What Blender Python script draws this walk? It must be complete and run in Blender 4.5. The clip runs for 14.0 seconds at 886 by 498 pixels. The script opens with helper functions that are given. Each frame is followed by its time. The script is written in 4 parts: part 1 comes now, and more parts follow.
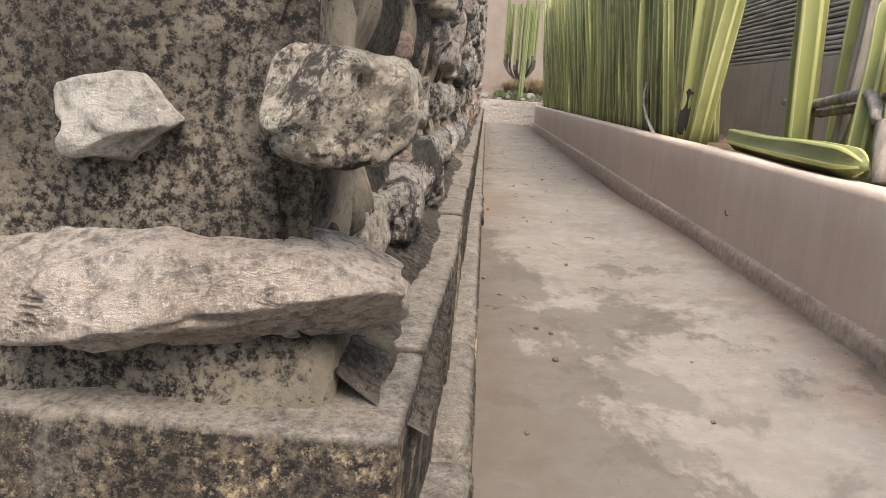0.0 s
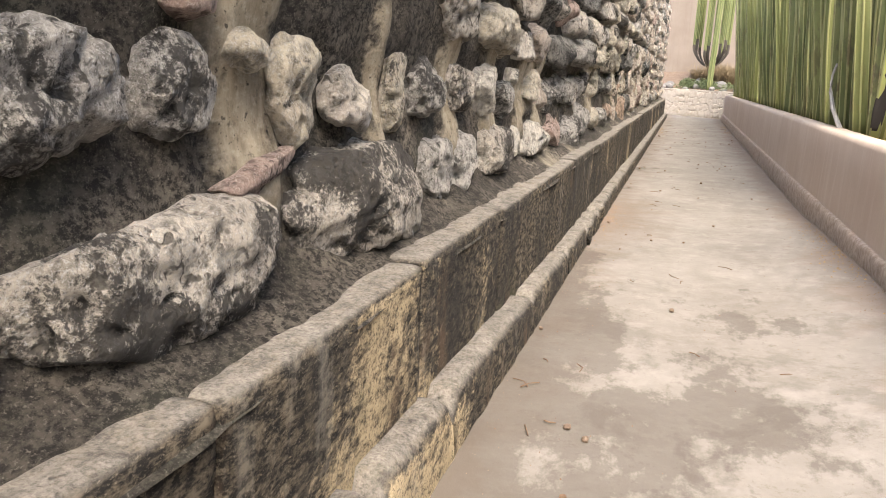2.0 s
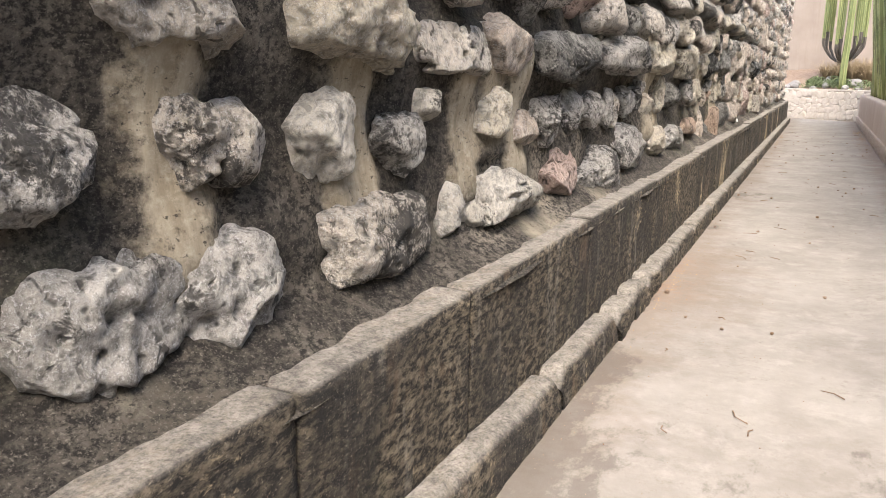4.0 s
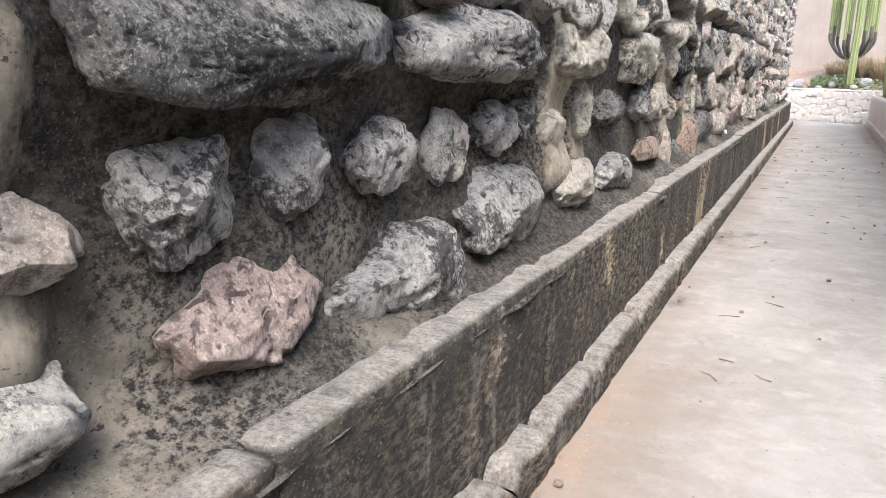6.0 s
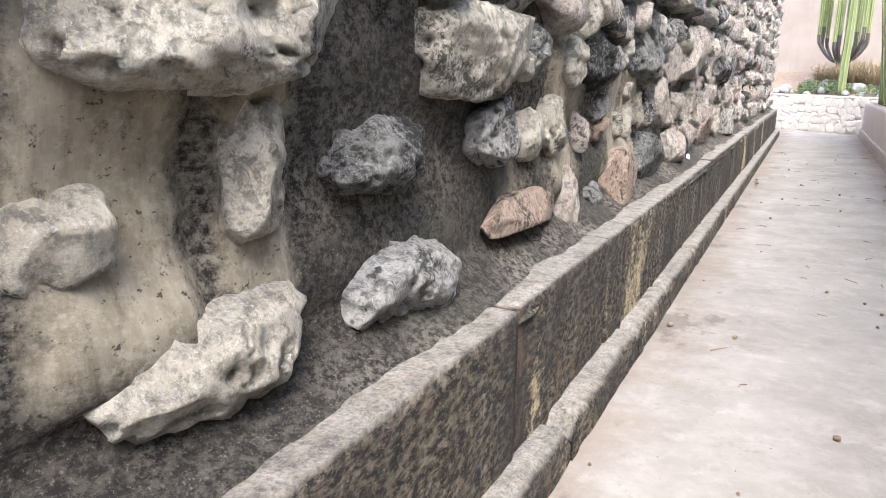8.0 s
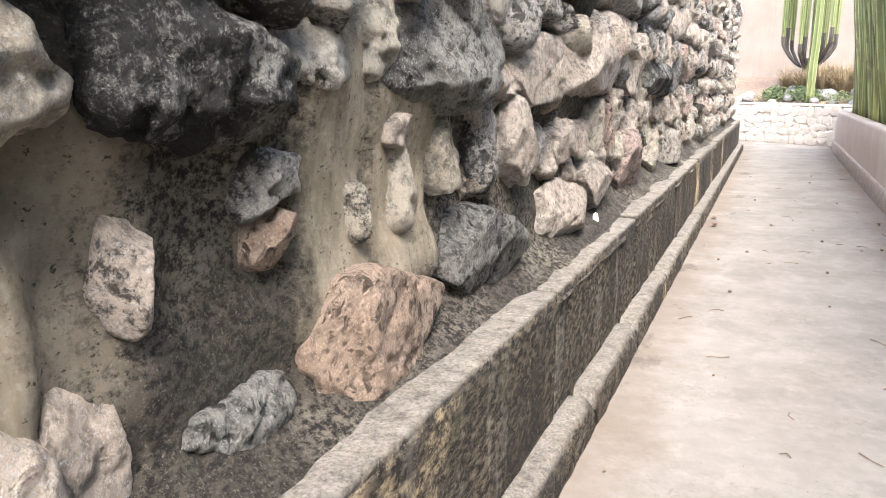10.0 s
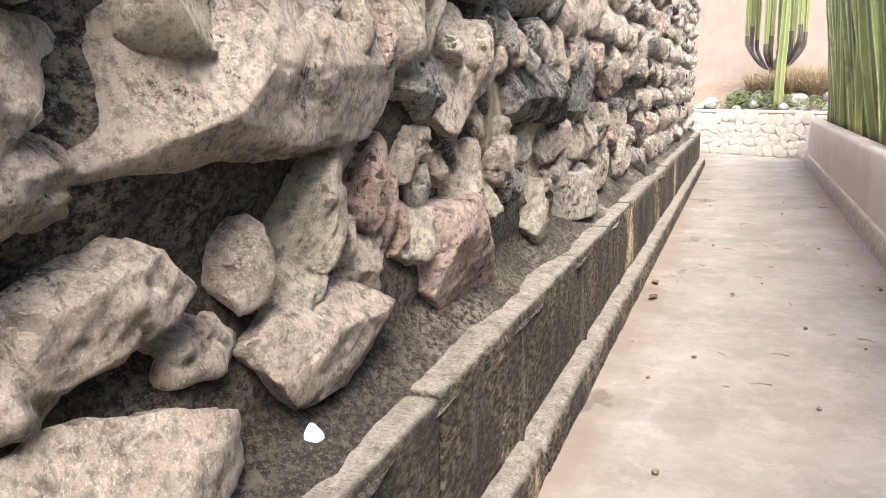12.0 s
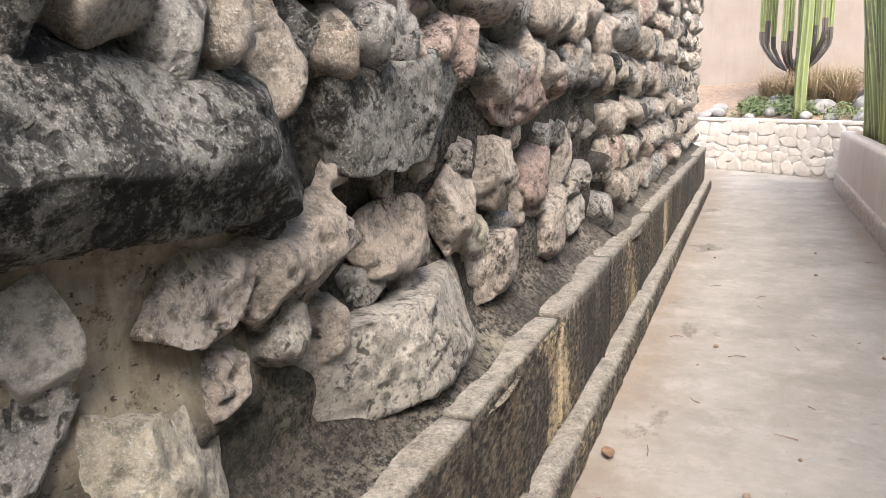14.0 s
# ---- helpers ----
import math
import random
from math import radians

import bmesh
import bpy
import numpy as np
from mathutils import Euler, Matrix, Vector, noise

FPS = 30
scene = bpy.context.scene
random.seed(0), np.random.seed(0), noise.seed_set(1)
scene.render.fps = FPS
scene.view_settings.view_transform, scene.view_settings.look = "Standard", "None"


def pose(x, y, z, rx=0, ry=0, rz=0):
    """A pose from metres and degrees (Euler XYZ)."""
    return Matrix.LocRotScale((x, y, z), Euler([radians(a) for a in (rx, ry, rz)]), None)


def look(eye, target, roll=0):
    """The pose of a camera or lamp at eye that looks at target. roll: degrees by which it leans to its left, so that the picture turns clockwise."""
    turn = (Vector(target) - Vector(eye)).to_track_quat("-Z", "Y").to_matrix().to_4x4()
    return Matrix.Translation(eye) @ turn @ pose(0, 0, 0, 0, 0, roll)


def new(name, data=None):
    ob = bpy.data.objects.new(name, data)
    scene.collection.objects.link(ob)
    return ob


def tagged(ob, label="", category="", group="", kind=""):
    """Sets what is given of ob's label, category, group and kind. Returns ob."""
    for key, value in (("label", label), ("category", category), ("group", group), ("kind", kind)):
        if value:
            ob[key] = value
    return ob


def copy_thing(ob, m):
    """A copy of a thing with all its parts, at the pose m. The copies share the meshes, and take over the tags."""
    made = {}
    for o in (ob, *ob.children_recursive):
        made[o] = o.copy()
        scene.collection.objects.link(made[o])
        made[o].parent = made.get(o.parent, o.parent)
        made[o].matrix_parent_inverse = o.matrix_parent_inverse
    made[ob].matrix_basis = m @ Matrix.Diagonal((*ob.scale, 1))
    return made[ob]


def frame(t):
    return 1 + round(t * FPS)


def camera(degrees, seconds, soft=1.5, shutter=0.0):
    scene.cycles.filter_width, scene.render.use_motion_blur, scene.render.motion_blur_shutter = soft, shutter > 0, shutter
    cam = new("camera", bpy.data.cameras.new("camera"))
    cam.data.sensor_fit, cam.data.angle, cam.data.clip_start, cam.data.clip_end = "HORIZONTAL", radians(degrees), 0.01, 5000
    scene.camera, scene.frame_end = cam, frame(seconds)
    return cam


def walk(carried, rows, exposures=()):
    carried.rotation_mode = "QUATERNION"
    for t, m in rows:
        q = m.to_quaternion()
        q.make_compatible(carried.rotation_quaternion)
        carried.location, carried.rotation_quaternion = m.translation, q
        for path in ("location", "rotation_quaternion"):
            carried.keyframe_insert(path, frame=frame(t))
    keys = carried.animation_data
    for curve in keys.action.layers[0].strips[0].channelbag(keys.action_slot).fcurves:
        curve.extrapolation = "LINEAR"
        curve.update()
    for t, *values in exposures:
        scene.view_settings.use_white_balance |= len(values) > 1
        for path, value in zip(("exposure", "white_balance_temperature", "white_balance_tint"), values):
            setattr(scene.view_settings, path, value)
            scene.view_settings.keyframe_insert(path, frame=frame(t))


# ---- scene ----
cam = camera(59.6, 14.0, soft=0.9)
PATH = [
    (0, (0.058, -0.739, 1.101), (-0.023, 1.218, 0.7), 4.0),
    (0.5, (0.268, -0.458, 1.113), (0.19, 1.498, 0.704), 3.8),
    (1, (0.421, -0.149, 1.092), (0.236, 1.796, 0.668), 3.5),
    (1.5, (0.504, 0.182, 1.084), (0.203, 2.111, 0.652), 3.0),
    (2, (0.634, 0.533, 1.113), (0.078, 2.4, 0.663), 3.0),
    (2.2, (0.677, 0.683, 1.136), (0.026, 2.519, 0.681), 2.7),
    (4.3, (0.822, 2.691, 1.182), (-0.022, 4.45, 0.742), 0.7),
    (4.5, (0.815, 2.915, 1.164), (-0.028, 4.676, 0.726), 0.5),
    (5, (0.803, 3.467, 1.195), (-0.037, 5.228, 0.755), 0.4),
    (5.5, (0.763, 4.052, 1.213), (-0.089, 5.807, 0.771), 0.5),
    (6, (0.746, 4.604, 1.228), (-0.096, 6.361, 0.774), 1.2),
    (6.5, (0.74, 5.107, 1.256), (-0.106, 6.861, 0.804), 1.1),
    (7, (0.681, 5.672, 1.245), (-0.166, 7.422, 0.779), 1.9),
    (7.2, (0.689, 5.899, 1.241), (-0.154, 7.654, 0.781), 1.8),
    (9.3, (0.639, 8.63, 1.253), (-0.155, 10.416, 0.827), 0.3),
    (9.5, (0.623, 8.884, 1.267), (-0.167, 10.673, 0.847), 0.2),
    (10, (0.631, 9.429, 1.283), (-0.13, 11.232, 0.869), 0.1),
    (10.5, (0.667, 9.991, 1.322), (-0.07, 11.805, 0.916), -0.4),
    (11, (0.647, 10.614, 1.321), (-0.077, 12.435, 0.921), -0.7),
    (11.5, (0.659, 11.254, 1.335), (-0.047, 13.082, 0.936), -0.7),
    (12, (0.688, 11.845, 1.362), (-0.018, 13.674, 0.965), -1.0),
    (12.5, (0.65, 12.529, 1.384), (-0.048, 14.36, 0.986), -1.0),
    (13, (0.686, 13.185, 1.425), (-0.017, 15.017, 1.037), -1.6),
    (13.5, (0.647, 13.872, 1.395), (-0.081, 15.694, 1.007), -1.3),
    (14, (0.64, 14.483, 1.426), (-0.091, 16.303, 1.033), -1.1),
]
EXPOSURES = [(0.0, 1.55, 6850, 10), (1.0, 2.1, 6850, 10), (2.0, 2.12, 6950, 10), (5.0, 2.3, 6300, 10), (7.0, 2.5, 5750, 10), (9.5, 2.72, 6200, 10), (10.5, 2.75, 6300, 10), (12.5, 2.6, 6700, 10), (13.4, 2.62, 6600, 10), (14.0, 2.4, 6500, 10)]
walk(cam, [(t, look(eye, target, roll)) for t, eye, target, roll in PATH], EXPOSURES)

# ---- light: overcast sky with a broad veiled sun, high behind the start and over the planter ----
SUN_EL, SUN_AZ = radians(55), radians(160)  # azimuth from +y towards +x
world = bpy.data.worlds.new("sky")
scene.world = world
world.use_nodes = True
wn = world.node_tree
sky = wn.nodes.new("ShaderNodeTexSky")
sky.sky_type = "NISHITA"
sky.sun_disc = False
sky.sun_elevation, sky.sun_rotation = SUN_EL, SUN_AZ
sky.dust_density = 4.0
sky.air_density = 1.0
wn.links.new(sky.outputs[0], wn.nodes["Background"].inputs[0])
wn.nodes["Background"].inputs[1].default_value = 0.135
sun_data = bpy.data.lights.new("sun", "SUN")
sun_data.energy, sun_data.angle, sun_data.color = 1.5, radians(32), (1.0, 0.92, 0.82)
sun = new("sun", sun_data)
sun_dir = Vector((math.sin(SUN_AZ) * math.cos(SUN_EL), math.cos(SUN_AZ) * math.cos(SUN_EL), math.sin(SUN_EL)))
sun.matrix_world = look(sun_dir * 40, (0, 0, 0))


# ---- materials ----
def mat(name, rough=0.9):
    m = bpy.data.materials.new(name)
    m.use_nodes = True
    b = m.node_tree.nodes["Principled BSDF"]
    b.inputs["Roughness"].default_value = rough
    b.inputs["Specular IOR Level"].default_value = 0.25
    return m, m.node_tree, b


class Nodes:
    """Short hand for shader nodes on one material; coordinates in metres, shifted per object."""

    def __init__(self, tree, shift=True, world_space=False, scale=(1, 1, 1)):
        self.t = tree
        geo = tree.nodes.new("ShaderNodeNewGeometry") if world_space else tree.nodes.new("ShaderNodeTexCoord")
        self.p = geo.outputs["Position" if world_space else "Object"]
        if shift:
            info = tree.nodes.new("ShaderNodeObjectInfo")
            island = tree.nodes.new("ShaderNodeNewGeometry")
            s = self.math("ADD", info.outputs["Random"], island.outputs["Random Per Island"])
            self.rand = self.math("FRACT", s, 0.0)
            off = self.math("MULTIPLY", s, 37.0)
            add = tree.nodes.new("ShaderNodeVectorMath")
            add.operation = "ADD"
            tree.links.new(self.p, add.inputs[0])
            tree.links.new(off, add.inputs[1])
            self.p = add.outputs[0]

    def put(self, value, socket):
        if hasattr(value, "node"):
            self.t.links.new(value, socket)
        else:
            socket.default_value = value

    def math(self, op, a, b=0.0, clamp=False):
        n = self.t.nodes.new("ShaderNodeMath")
        n.operation, n.use_clamp = op, clamp
        self.put(a, n.inputs[0])
        self.put(b, n.inputs[1])
        return n.outputs[0]

    def squash(self, sx, sy, sz):
        n = self.t.nodes.new("ShaderNodeVectorMath")
        n.operation = "MULTIPLY"
        self.t.links.new(self.p, n.inputs[0])
        n.inputs[1].default_value = (sx, sy, sz)
        return n.outputs[0]

    def noise(self, scale, detail=6.0, rough=0.6, vector=None, distort=0.0):
        n = self.t.nodes.new("ShaderNodeTexNoise")
        self.t.links.new(vector or self.p, n.inputs["Vector"])
        n.inputs["Scale"].default_value, n.inputs["Detail"].default_value = scale, detail
        n.inputs["Roughness"].default_value, n.inputs["Distortion"].default_value = rough, distort
        return n.outputs[0]

    def cells(self, scale, feature="F1"):
        n = self.t.nodes.new("ShaderNodeTexVoronoi")
        n.feature = feature
        self.t.links.new(self.p, n.inputs["Vector"])
        n.inputs["Scale"].default_value = scale
        return n.outputs["Distance"]

    def ramp(self, value, lo, hi, a=0.0, b=1.0):
        n = self.t.nodes.new("ShaderNodeMapRange")
        self.put(value, n.inputs["Value"])
        for key, v in (("From Min", lo), ("From Max", hi), ("To Min", a), ("To Max", b)):
            n.inputs[key].default_value = v
        return n.outputs[0]

    def mix(self, fac, a, b):
        n = self.t.nodes.new("ShaderNodeMix")
        n.data_type = "RGBA"
        self.put(fac, n.inputs[0])
        for v, s in ((a, n.inputs[6]), (b, n.inputs[7])):
            self.put(v if hasattr(v, "node") else (*v, 1.0), s)
        return n.outputs[2]

    def separate_y(self):
        n = self.t.nodes.new("ShaderNodeSeparateXYZ")
        self.t.links.new(self.p, n.inputs[0])
        return n.outputs[1]

    def bump(self, height, strength, distance, shader):
        n = self.t.nodes.new("ShaderNodeBump")
        n.inputs["Strength"].default_value, n.inputs["Distance"].default_value = strength, distance
        self.t.links.new(height, n.inputs["Height"])
        self.t.links.new(n.outputs[0], shader.inputs["Normal"])


def rock_material(name, light, deep, soot, amount, pits=1.0):
    """Porous limestone or tuff: two tones, gritty dark lichen crust in patches, pits."""
    m, tree, b = mat(name, 0.95)
    k = Nodes(tree)
    broad, fine, grit = k.noise(4.5, 6, 0.62, distort=0.5), k.noise(34.0, 8, 0.72), k.noise(150.0, 5, 0.8)
    grain = k.noise(330.0, 3, 0.7)
    col = k.mix(k.ramp(broad, 0.36, 0.62), light, deep)
    col = k.mix(k.ramp(fine, 0.46, 0.62, 0.0, 0.85), col, tuple(c * 0.42 for c in deep))
    col = k.mix(k.ramp(grit, 0.52, 0.62, 0.0, 0.75), col, tuple(min(0.82, c * 1.35) for c in light))
    col = k.mix(k.ramp(grain, 0.5, 0.66, 0.0, 0.35), col, tuple(c * 0.4 for c in deep))
    patch = k.noise(3.6, 5, 0.6)
    crust = k.math("ADD", k.math("MULTIPLY", patch, 1.15), k.math("MULTIPLY", k.noise(55.0, 8, 0.82), 0.9))
    level = k.math("ADD", crust, k.ramp(k.rand, 0, 1, -0.09, 0.09))
    col = k.mix(k.ramp(level, 1.15 - amount, 1.24 - amount, 0.0, 0.9), col, soot)
    # pits sink in the bump, and their inner shade is put into the colour
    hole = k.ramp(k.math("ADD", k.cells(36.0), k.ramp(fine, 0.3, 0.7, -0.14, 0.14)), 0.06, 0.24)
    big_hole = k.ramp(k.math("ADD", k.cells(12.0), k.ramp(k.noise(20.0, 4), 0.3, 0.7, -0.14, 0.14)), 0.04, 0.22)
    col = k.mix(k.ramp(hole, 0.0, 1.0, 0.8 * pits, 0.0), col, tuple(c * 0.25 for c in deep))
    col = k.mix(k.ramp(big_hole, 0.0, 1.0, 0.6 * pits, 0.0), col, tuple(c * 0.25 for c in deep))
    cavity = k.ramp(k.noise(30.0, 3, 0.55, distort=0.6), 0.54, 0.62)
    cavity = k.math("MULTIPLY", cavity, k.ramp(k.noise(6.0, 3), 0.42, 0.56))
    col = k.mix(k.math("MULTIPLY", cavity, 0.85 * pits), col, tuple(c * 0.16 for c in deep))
    tree.links.new(col, b.inputs["Base Color"])
    h = k.math("ADD", k.math("MULTIPLY", fine, 1.0), k.math("MULTIPLY", broad, 1.2))
    h = k.math("SUBTRACT", h, k.math("MULTIPLY", cavity, 0.5 * pits))
    h = k.math("ADD", h, k.math("MULTIPLY", grit, 0.6))
    h = k.math("ADD", h, k.math("MULTIPLY", grain, 0.22))
    h = k.math("ADD", h, k.math("MULTIPLY", hole, 0.35 * pits))
    h = k.math("ADD", h, k.math("MULTIPLY", big_hole, 0.6 * pits))
    k.bump(h, 1.0, 0.055, b)
    return m


SOOT = (0.035, 0.034, 0.034)
ROCKS = {
    "pale": rock_material("pale_limestone", (0.79, 0.735, 0.65), (0.56, 0.51, 0.445), SOOT, 0.06),
    "white": rock_material("white_limestone", (0.85, 0.815, 0.735), (0.68, 0.64, 0.56), SOOT, -0.05, 0.5),
    "cream": rock_material("cream_limestone", (0.79, 0.735, 0.61), (0.62, 0.555, 0.445), SOOT, -0.02, 0.6),
    "grey": rock_material("grey_lava_stone", (0.69, 0.665, 0.62), (0.42, 0.4, 0.37), SOOT, 0.08),
    "dark": rock_material("dark_lava_stone", (0.46, 0.45, 0.42), (0.17, 0.168, 0.16), (0.02, 0.02, 0.021), 0.12),
    "pink": rock_material("pink_tuff", (0.68, 0.55, 0.49), (0.52, 0.385, 0.335), SOOT, -0.02),
    "salmon": rock_material("salmon_tuff", (0.64, 0.5, 0.4), (0.52, 0.39, 0.305), SOOT, -0.04),
    "blush": rock_material("blush_limestone", (0.79, 0.7, 0.61), (0.58, 0.49, 0.405), SOOT, -0.06, 0.6),
}


# ribs and fields of pale lime mortar: middle and half width along the wall, foot and head
LIME_POSTS = ((0.99, 0.1, 0.84, 1.75), (1.98, 0.11, 0.8, 1.75), (2.7, 0.035, 0.8, 1.3), (3.42, 0.08, 0.8, 1.3), (4.02, 0.1, 0.8, 1.3), (4.71, 0.09, 0.8, 1.3), (4.94, 0.1, 0.95, 1.3), (5.19, 0.1, 0.8, 1.3), (7.7, 0.14, 0.8, 1.6), (8.02, 0.09, 0.8, 1.6), (9.96, 0.12, 0.8, 1.6), (10.86, 0.13, 0.72, 1.6), (11.17, 0.14, 0.8, 1.6), (11.31, 0.07, 0.8, 1.3), (14.76, 0.12, 0.95, 1.7), (15.4, 0.26, 0.9, 1.3))


def mortar_material(name, cream_level, black_level, soot=0.0):
    m, tree, b = mat(name, 0.95)
    k = Nodes(tree, shift=False, world_space=True)
    grain = k.noise(85.0, 8, 0.8)
    sep = k.t.nodes.new("ShaderNodeSeparateXYZ")
    k.t.links.new(k.p, sep.inputs[0])
    mid = k.noise(52.0, 10, 0.78, k.squash(1.0, 0.7, 1.0))
    col = k.mix(k.ramp(mid, 0.45, 0.59), (0.022, 0.02, 0.018), (0.3, 0.266, 0.22))
    zone = k.math("ADD", k.noise(1.9, 5, 0.6, k.squash(1.0, 1.0, 0.5)), k.ramp(mid, 0.3, 0.7, -0.1, 0.1))
    col = k.mix(k.ramp(zone, cream_level - 0.04, cream_level + 0.16, 0.0, 0.85), col, k.mix(k.ramp(mid, 0.4, 0.68), (0.56, 0.505, 0.4), (0.32, 0.28, 0.205)))
    black = k.math("ADD", k.noise(2.7, 5, 0.6), k.ramp(mid, 0.3, 0.7, -0.1, 0.1))
    black = k.math("ADD", black, k.ramp(sep.outputs[1], 5.0, 10.0, soot, 0.0))
    col = k.mix(k.ramp(black, black_level - 0.06, black_level + 0.14, 0.0, 0.74), col, (0.026, 0.023, 0.02))
    if soot:
        along = k.math("ADD", sep.outputs[1], k.ramp(k.noise(7.0, 6, 0.7), 0.3, 0.7, -0.07, 0.07))
        lime = 0.0
        for centre, half, foot, head in LIME_POSTS:
            near = k.ramp(k.math("ABSOLUTE", k.math("SUBTRACT", along, centre)), half * 0.75, half * 1.1 + 0.03, 1.0, 0.0)
            near = k.math("MULTIPLY", near, k.ramp(sep.outputs[2], foot - 0.04, foot + 0.05))
            lime = k.math("MAXIMUM", lime, k.math("MULTIPLY", near, k.ramp(sep.outputs[2], head - 0.03, head + 0.03, 1.0, 0.0)))
        streak = k.noise(16.0, 7, 0.7, k.squash(1.0, 1.0, 0.16))
        tint = k.mix(k.ramp(streak, 0.38, 0.62), (0.5, 0.44, 0.34), (0.3, 0.255, 0.185))
        tint = k.mix(k.ramp(mid, 0.5, 0.66, 0, 0.6), tint, (0.62, 0.57, 0.47))
        tint = k.mix(k.ramp(k.noise(22.0, 8, 0.8), 0.56, 0.66, 0, 0.75), tint, (0.07, 0.062, 0.05))
        col = k.mix(k.math("MULTIPLY", lime, 0.9), col, tint)
    col = k.mix(k.ramp(k.noise(160.0, 4, 0.75, k.squash(1.0, 0.8, 1.0)), 0.56, 0.68, 0, 0.4), col, (0.42, 0.38, 0.32))
    col = k.mix(k.ramp(k.noise(70.0, 3, 0.7, k.squash(1.0, 0.6, 1.0)), 0.38, 0.32, 0, 0.8), col, (0.02, 0.019, 0.018))
    col = k.mix(k.ramp(k.noise(2.3, 4), 0.56, 0.75, 0, 0.3), col, (0.1, 0.11, 0.075))
    tree.links.new(col, b.inputs["Base Color"])
    h = k.math("ADD", k.math("MULTIPLY", grain, 0.6), k.math("MULTIPLY", mid, 1.1))
    k.bump(h, 1.0, 0.02, b)
    return m


# stretches of the plinth where the grime has come off
BARE = ((0.24, 0.16, 0.19), (2.25, 0.65, 0.24), (9.1, 0.12, 0.16), (10.75, 0.3, 0.14), (14.2, 0.15, 0.14), (17.2, 0.3, 0.22), (19.2, 0.3, 0.18), (21.0, 0.2, 0.18))


def plinth_material(name, buff_level):
    """Buff stone under black weathering that runs down the face."""
    m, tree, b = mat(name, 0.93)
    k = Nodes(tree, shift=False, world_space=True)
    grain = k.noise(95.0, 8, 0.8)
    buff = k.mix(k.ramp(grain, 0.5, 0.6), (0.44, 0.355, 0.23), (0.08, 0.068, 0.048))
    buff = k.mix(k.ramp(k.noise(140.0, 4, 0.8), 0.55, 0.68, 0, 0.7), buff, (0.6, 0.52, 0.38))
    mid = k.noise(46.0, 10, 0.75, k.squash(1.0, 0.45, 1.0))
    grime = k.mix(k.ramp(mid, 0.45, 0.6), (0.014, 0.0125, 0.011), (0.165, 0.138, 0.1))
    grime = k.mix(k.ramp(k.noise(2.2, 8, 0.7, k.squash(1.0, 0.8, 0.5)), 0.44, 0.6, 0, 0.8), grime, (0.022, 0.021, 0.02))
    grime = k.mix(k.ramp(k.noise(150.0, 3, 0.75, k.squash(1.0, 0.7, 1.0)), 0.58, 0.7, 0, 0.45), grime, (0.36, 0.31, 0.24))
    runs = k.noise(1.5, 5, 0.6, k.squash(1.0, 1.0, 0.7))
    edge = k.math("ADD", runs, k.ramp(k.noise(30.0, 8, 0.8, k.squash(1.0, 0.5, 1.0)), 0.3, 0.7, -0.15, 0.15))
    sep = k.t.nodes.new("ShaderNodeSeparateXYZ")
    k.t.links.new(k.p, sep.inputs[0])
    bare = 0.0
    for centre, half, strength in BARE:
        away = k.math("ABSOLUTE", k.math("SUBTRACT", sep.outputs[1], centre))
        bare = k.math("MAXIMUM", bare, k.ramp(away, half * 0.3, half * 1.5, strength, 0.0))
    up = k.t.nodes.new("ShaderNodeSeparateXYZ")
    geo = k.t.nodes.new("ShaderNodeNewGeometry")
    k.t.links.new(geo.outputs["Normal"], up.inputs[0])
    edge = k.math("ADD", edge, bare)
    edge = k.math("SUBTRACT", edge, k.ramp(up.outputs[2], 0.3, 0.7, 0.0, 0.2))
    col = k.mix(k.ramp(edge, buff_level, buff_level + 0.1), grime, buff)
    thin = k.math("ADD", k.noise(7.0, 8, 0.7, k.squash(1.0, 0.9, 0.14)), k.ramp(mid, 0.3, 0.7, -0.06, 0.06))
    col = k.mix(k.ramp(thin, 0.56, 0.68, 0, 0.38), col, (0.27, 0.255, 0.225))
    drip = k.noise(11.0, 6, 0.6, k.squash(1.0, 1.0, 0.1))
    col = k.mix(k.ramp(drip, 0.55, 0.7, 0, 0.45), col, (0.02, 0.019, 0.018))
    rust = k.noise(4.3, 6, 0.65, k.squash(1.0, 1.0, 0.4))
    col = k.mix(k.ramp(rust, 0.58, 0.7, 0, 0.5), col, (0.15, 0.1, 0.065))
    moss = k.noise(3.1, 5)
    col = k.mix(k.ramp(moss, 0.6, 0.75, 0, 0.45), col, (0.1, 0.105, 0.06))
    dust = k.math("MULTIPLY", k.ramp(up.outputs[2], 0.5, 0.85), k.ramp(k.noise(14.0, 8, 0.8), 0.35, 0.65, 0.25, 0.95))
    col = k.mix(dust, col, k.mix(k.ramp(grain, 0.45, 0.62), (0.33, 0.305, 0.27), (0.14, 0.13, 0.115)))
    tree.links.new(col, b.inputs["Base Color"])
    h = k.math("ADD", k.math("MULTIPLY", grain, 0.6), k.math("MULTIPLY", mid, 0.7))
    holes = k.ramp(k.math("ADD", k.cells(24.0), k.ramp(mid, 0.3, 0.7, -0.16, 0.16)), 0.03, 0.16)
    h = k.math("ADD", h, k.math("MULTIPLY", holes, 0.5))
    k.bump(h, 0.9, 0.014, b)
    return m


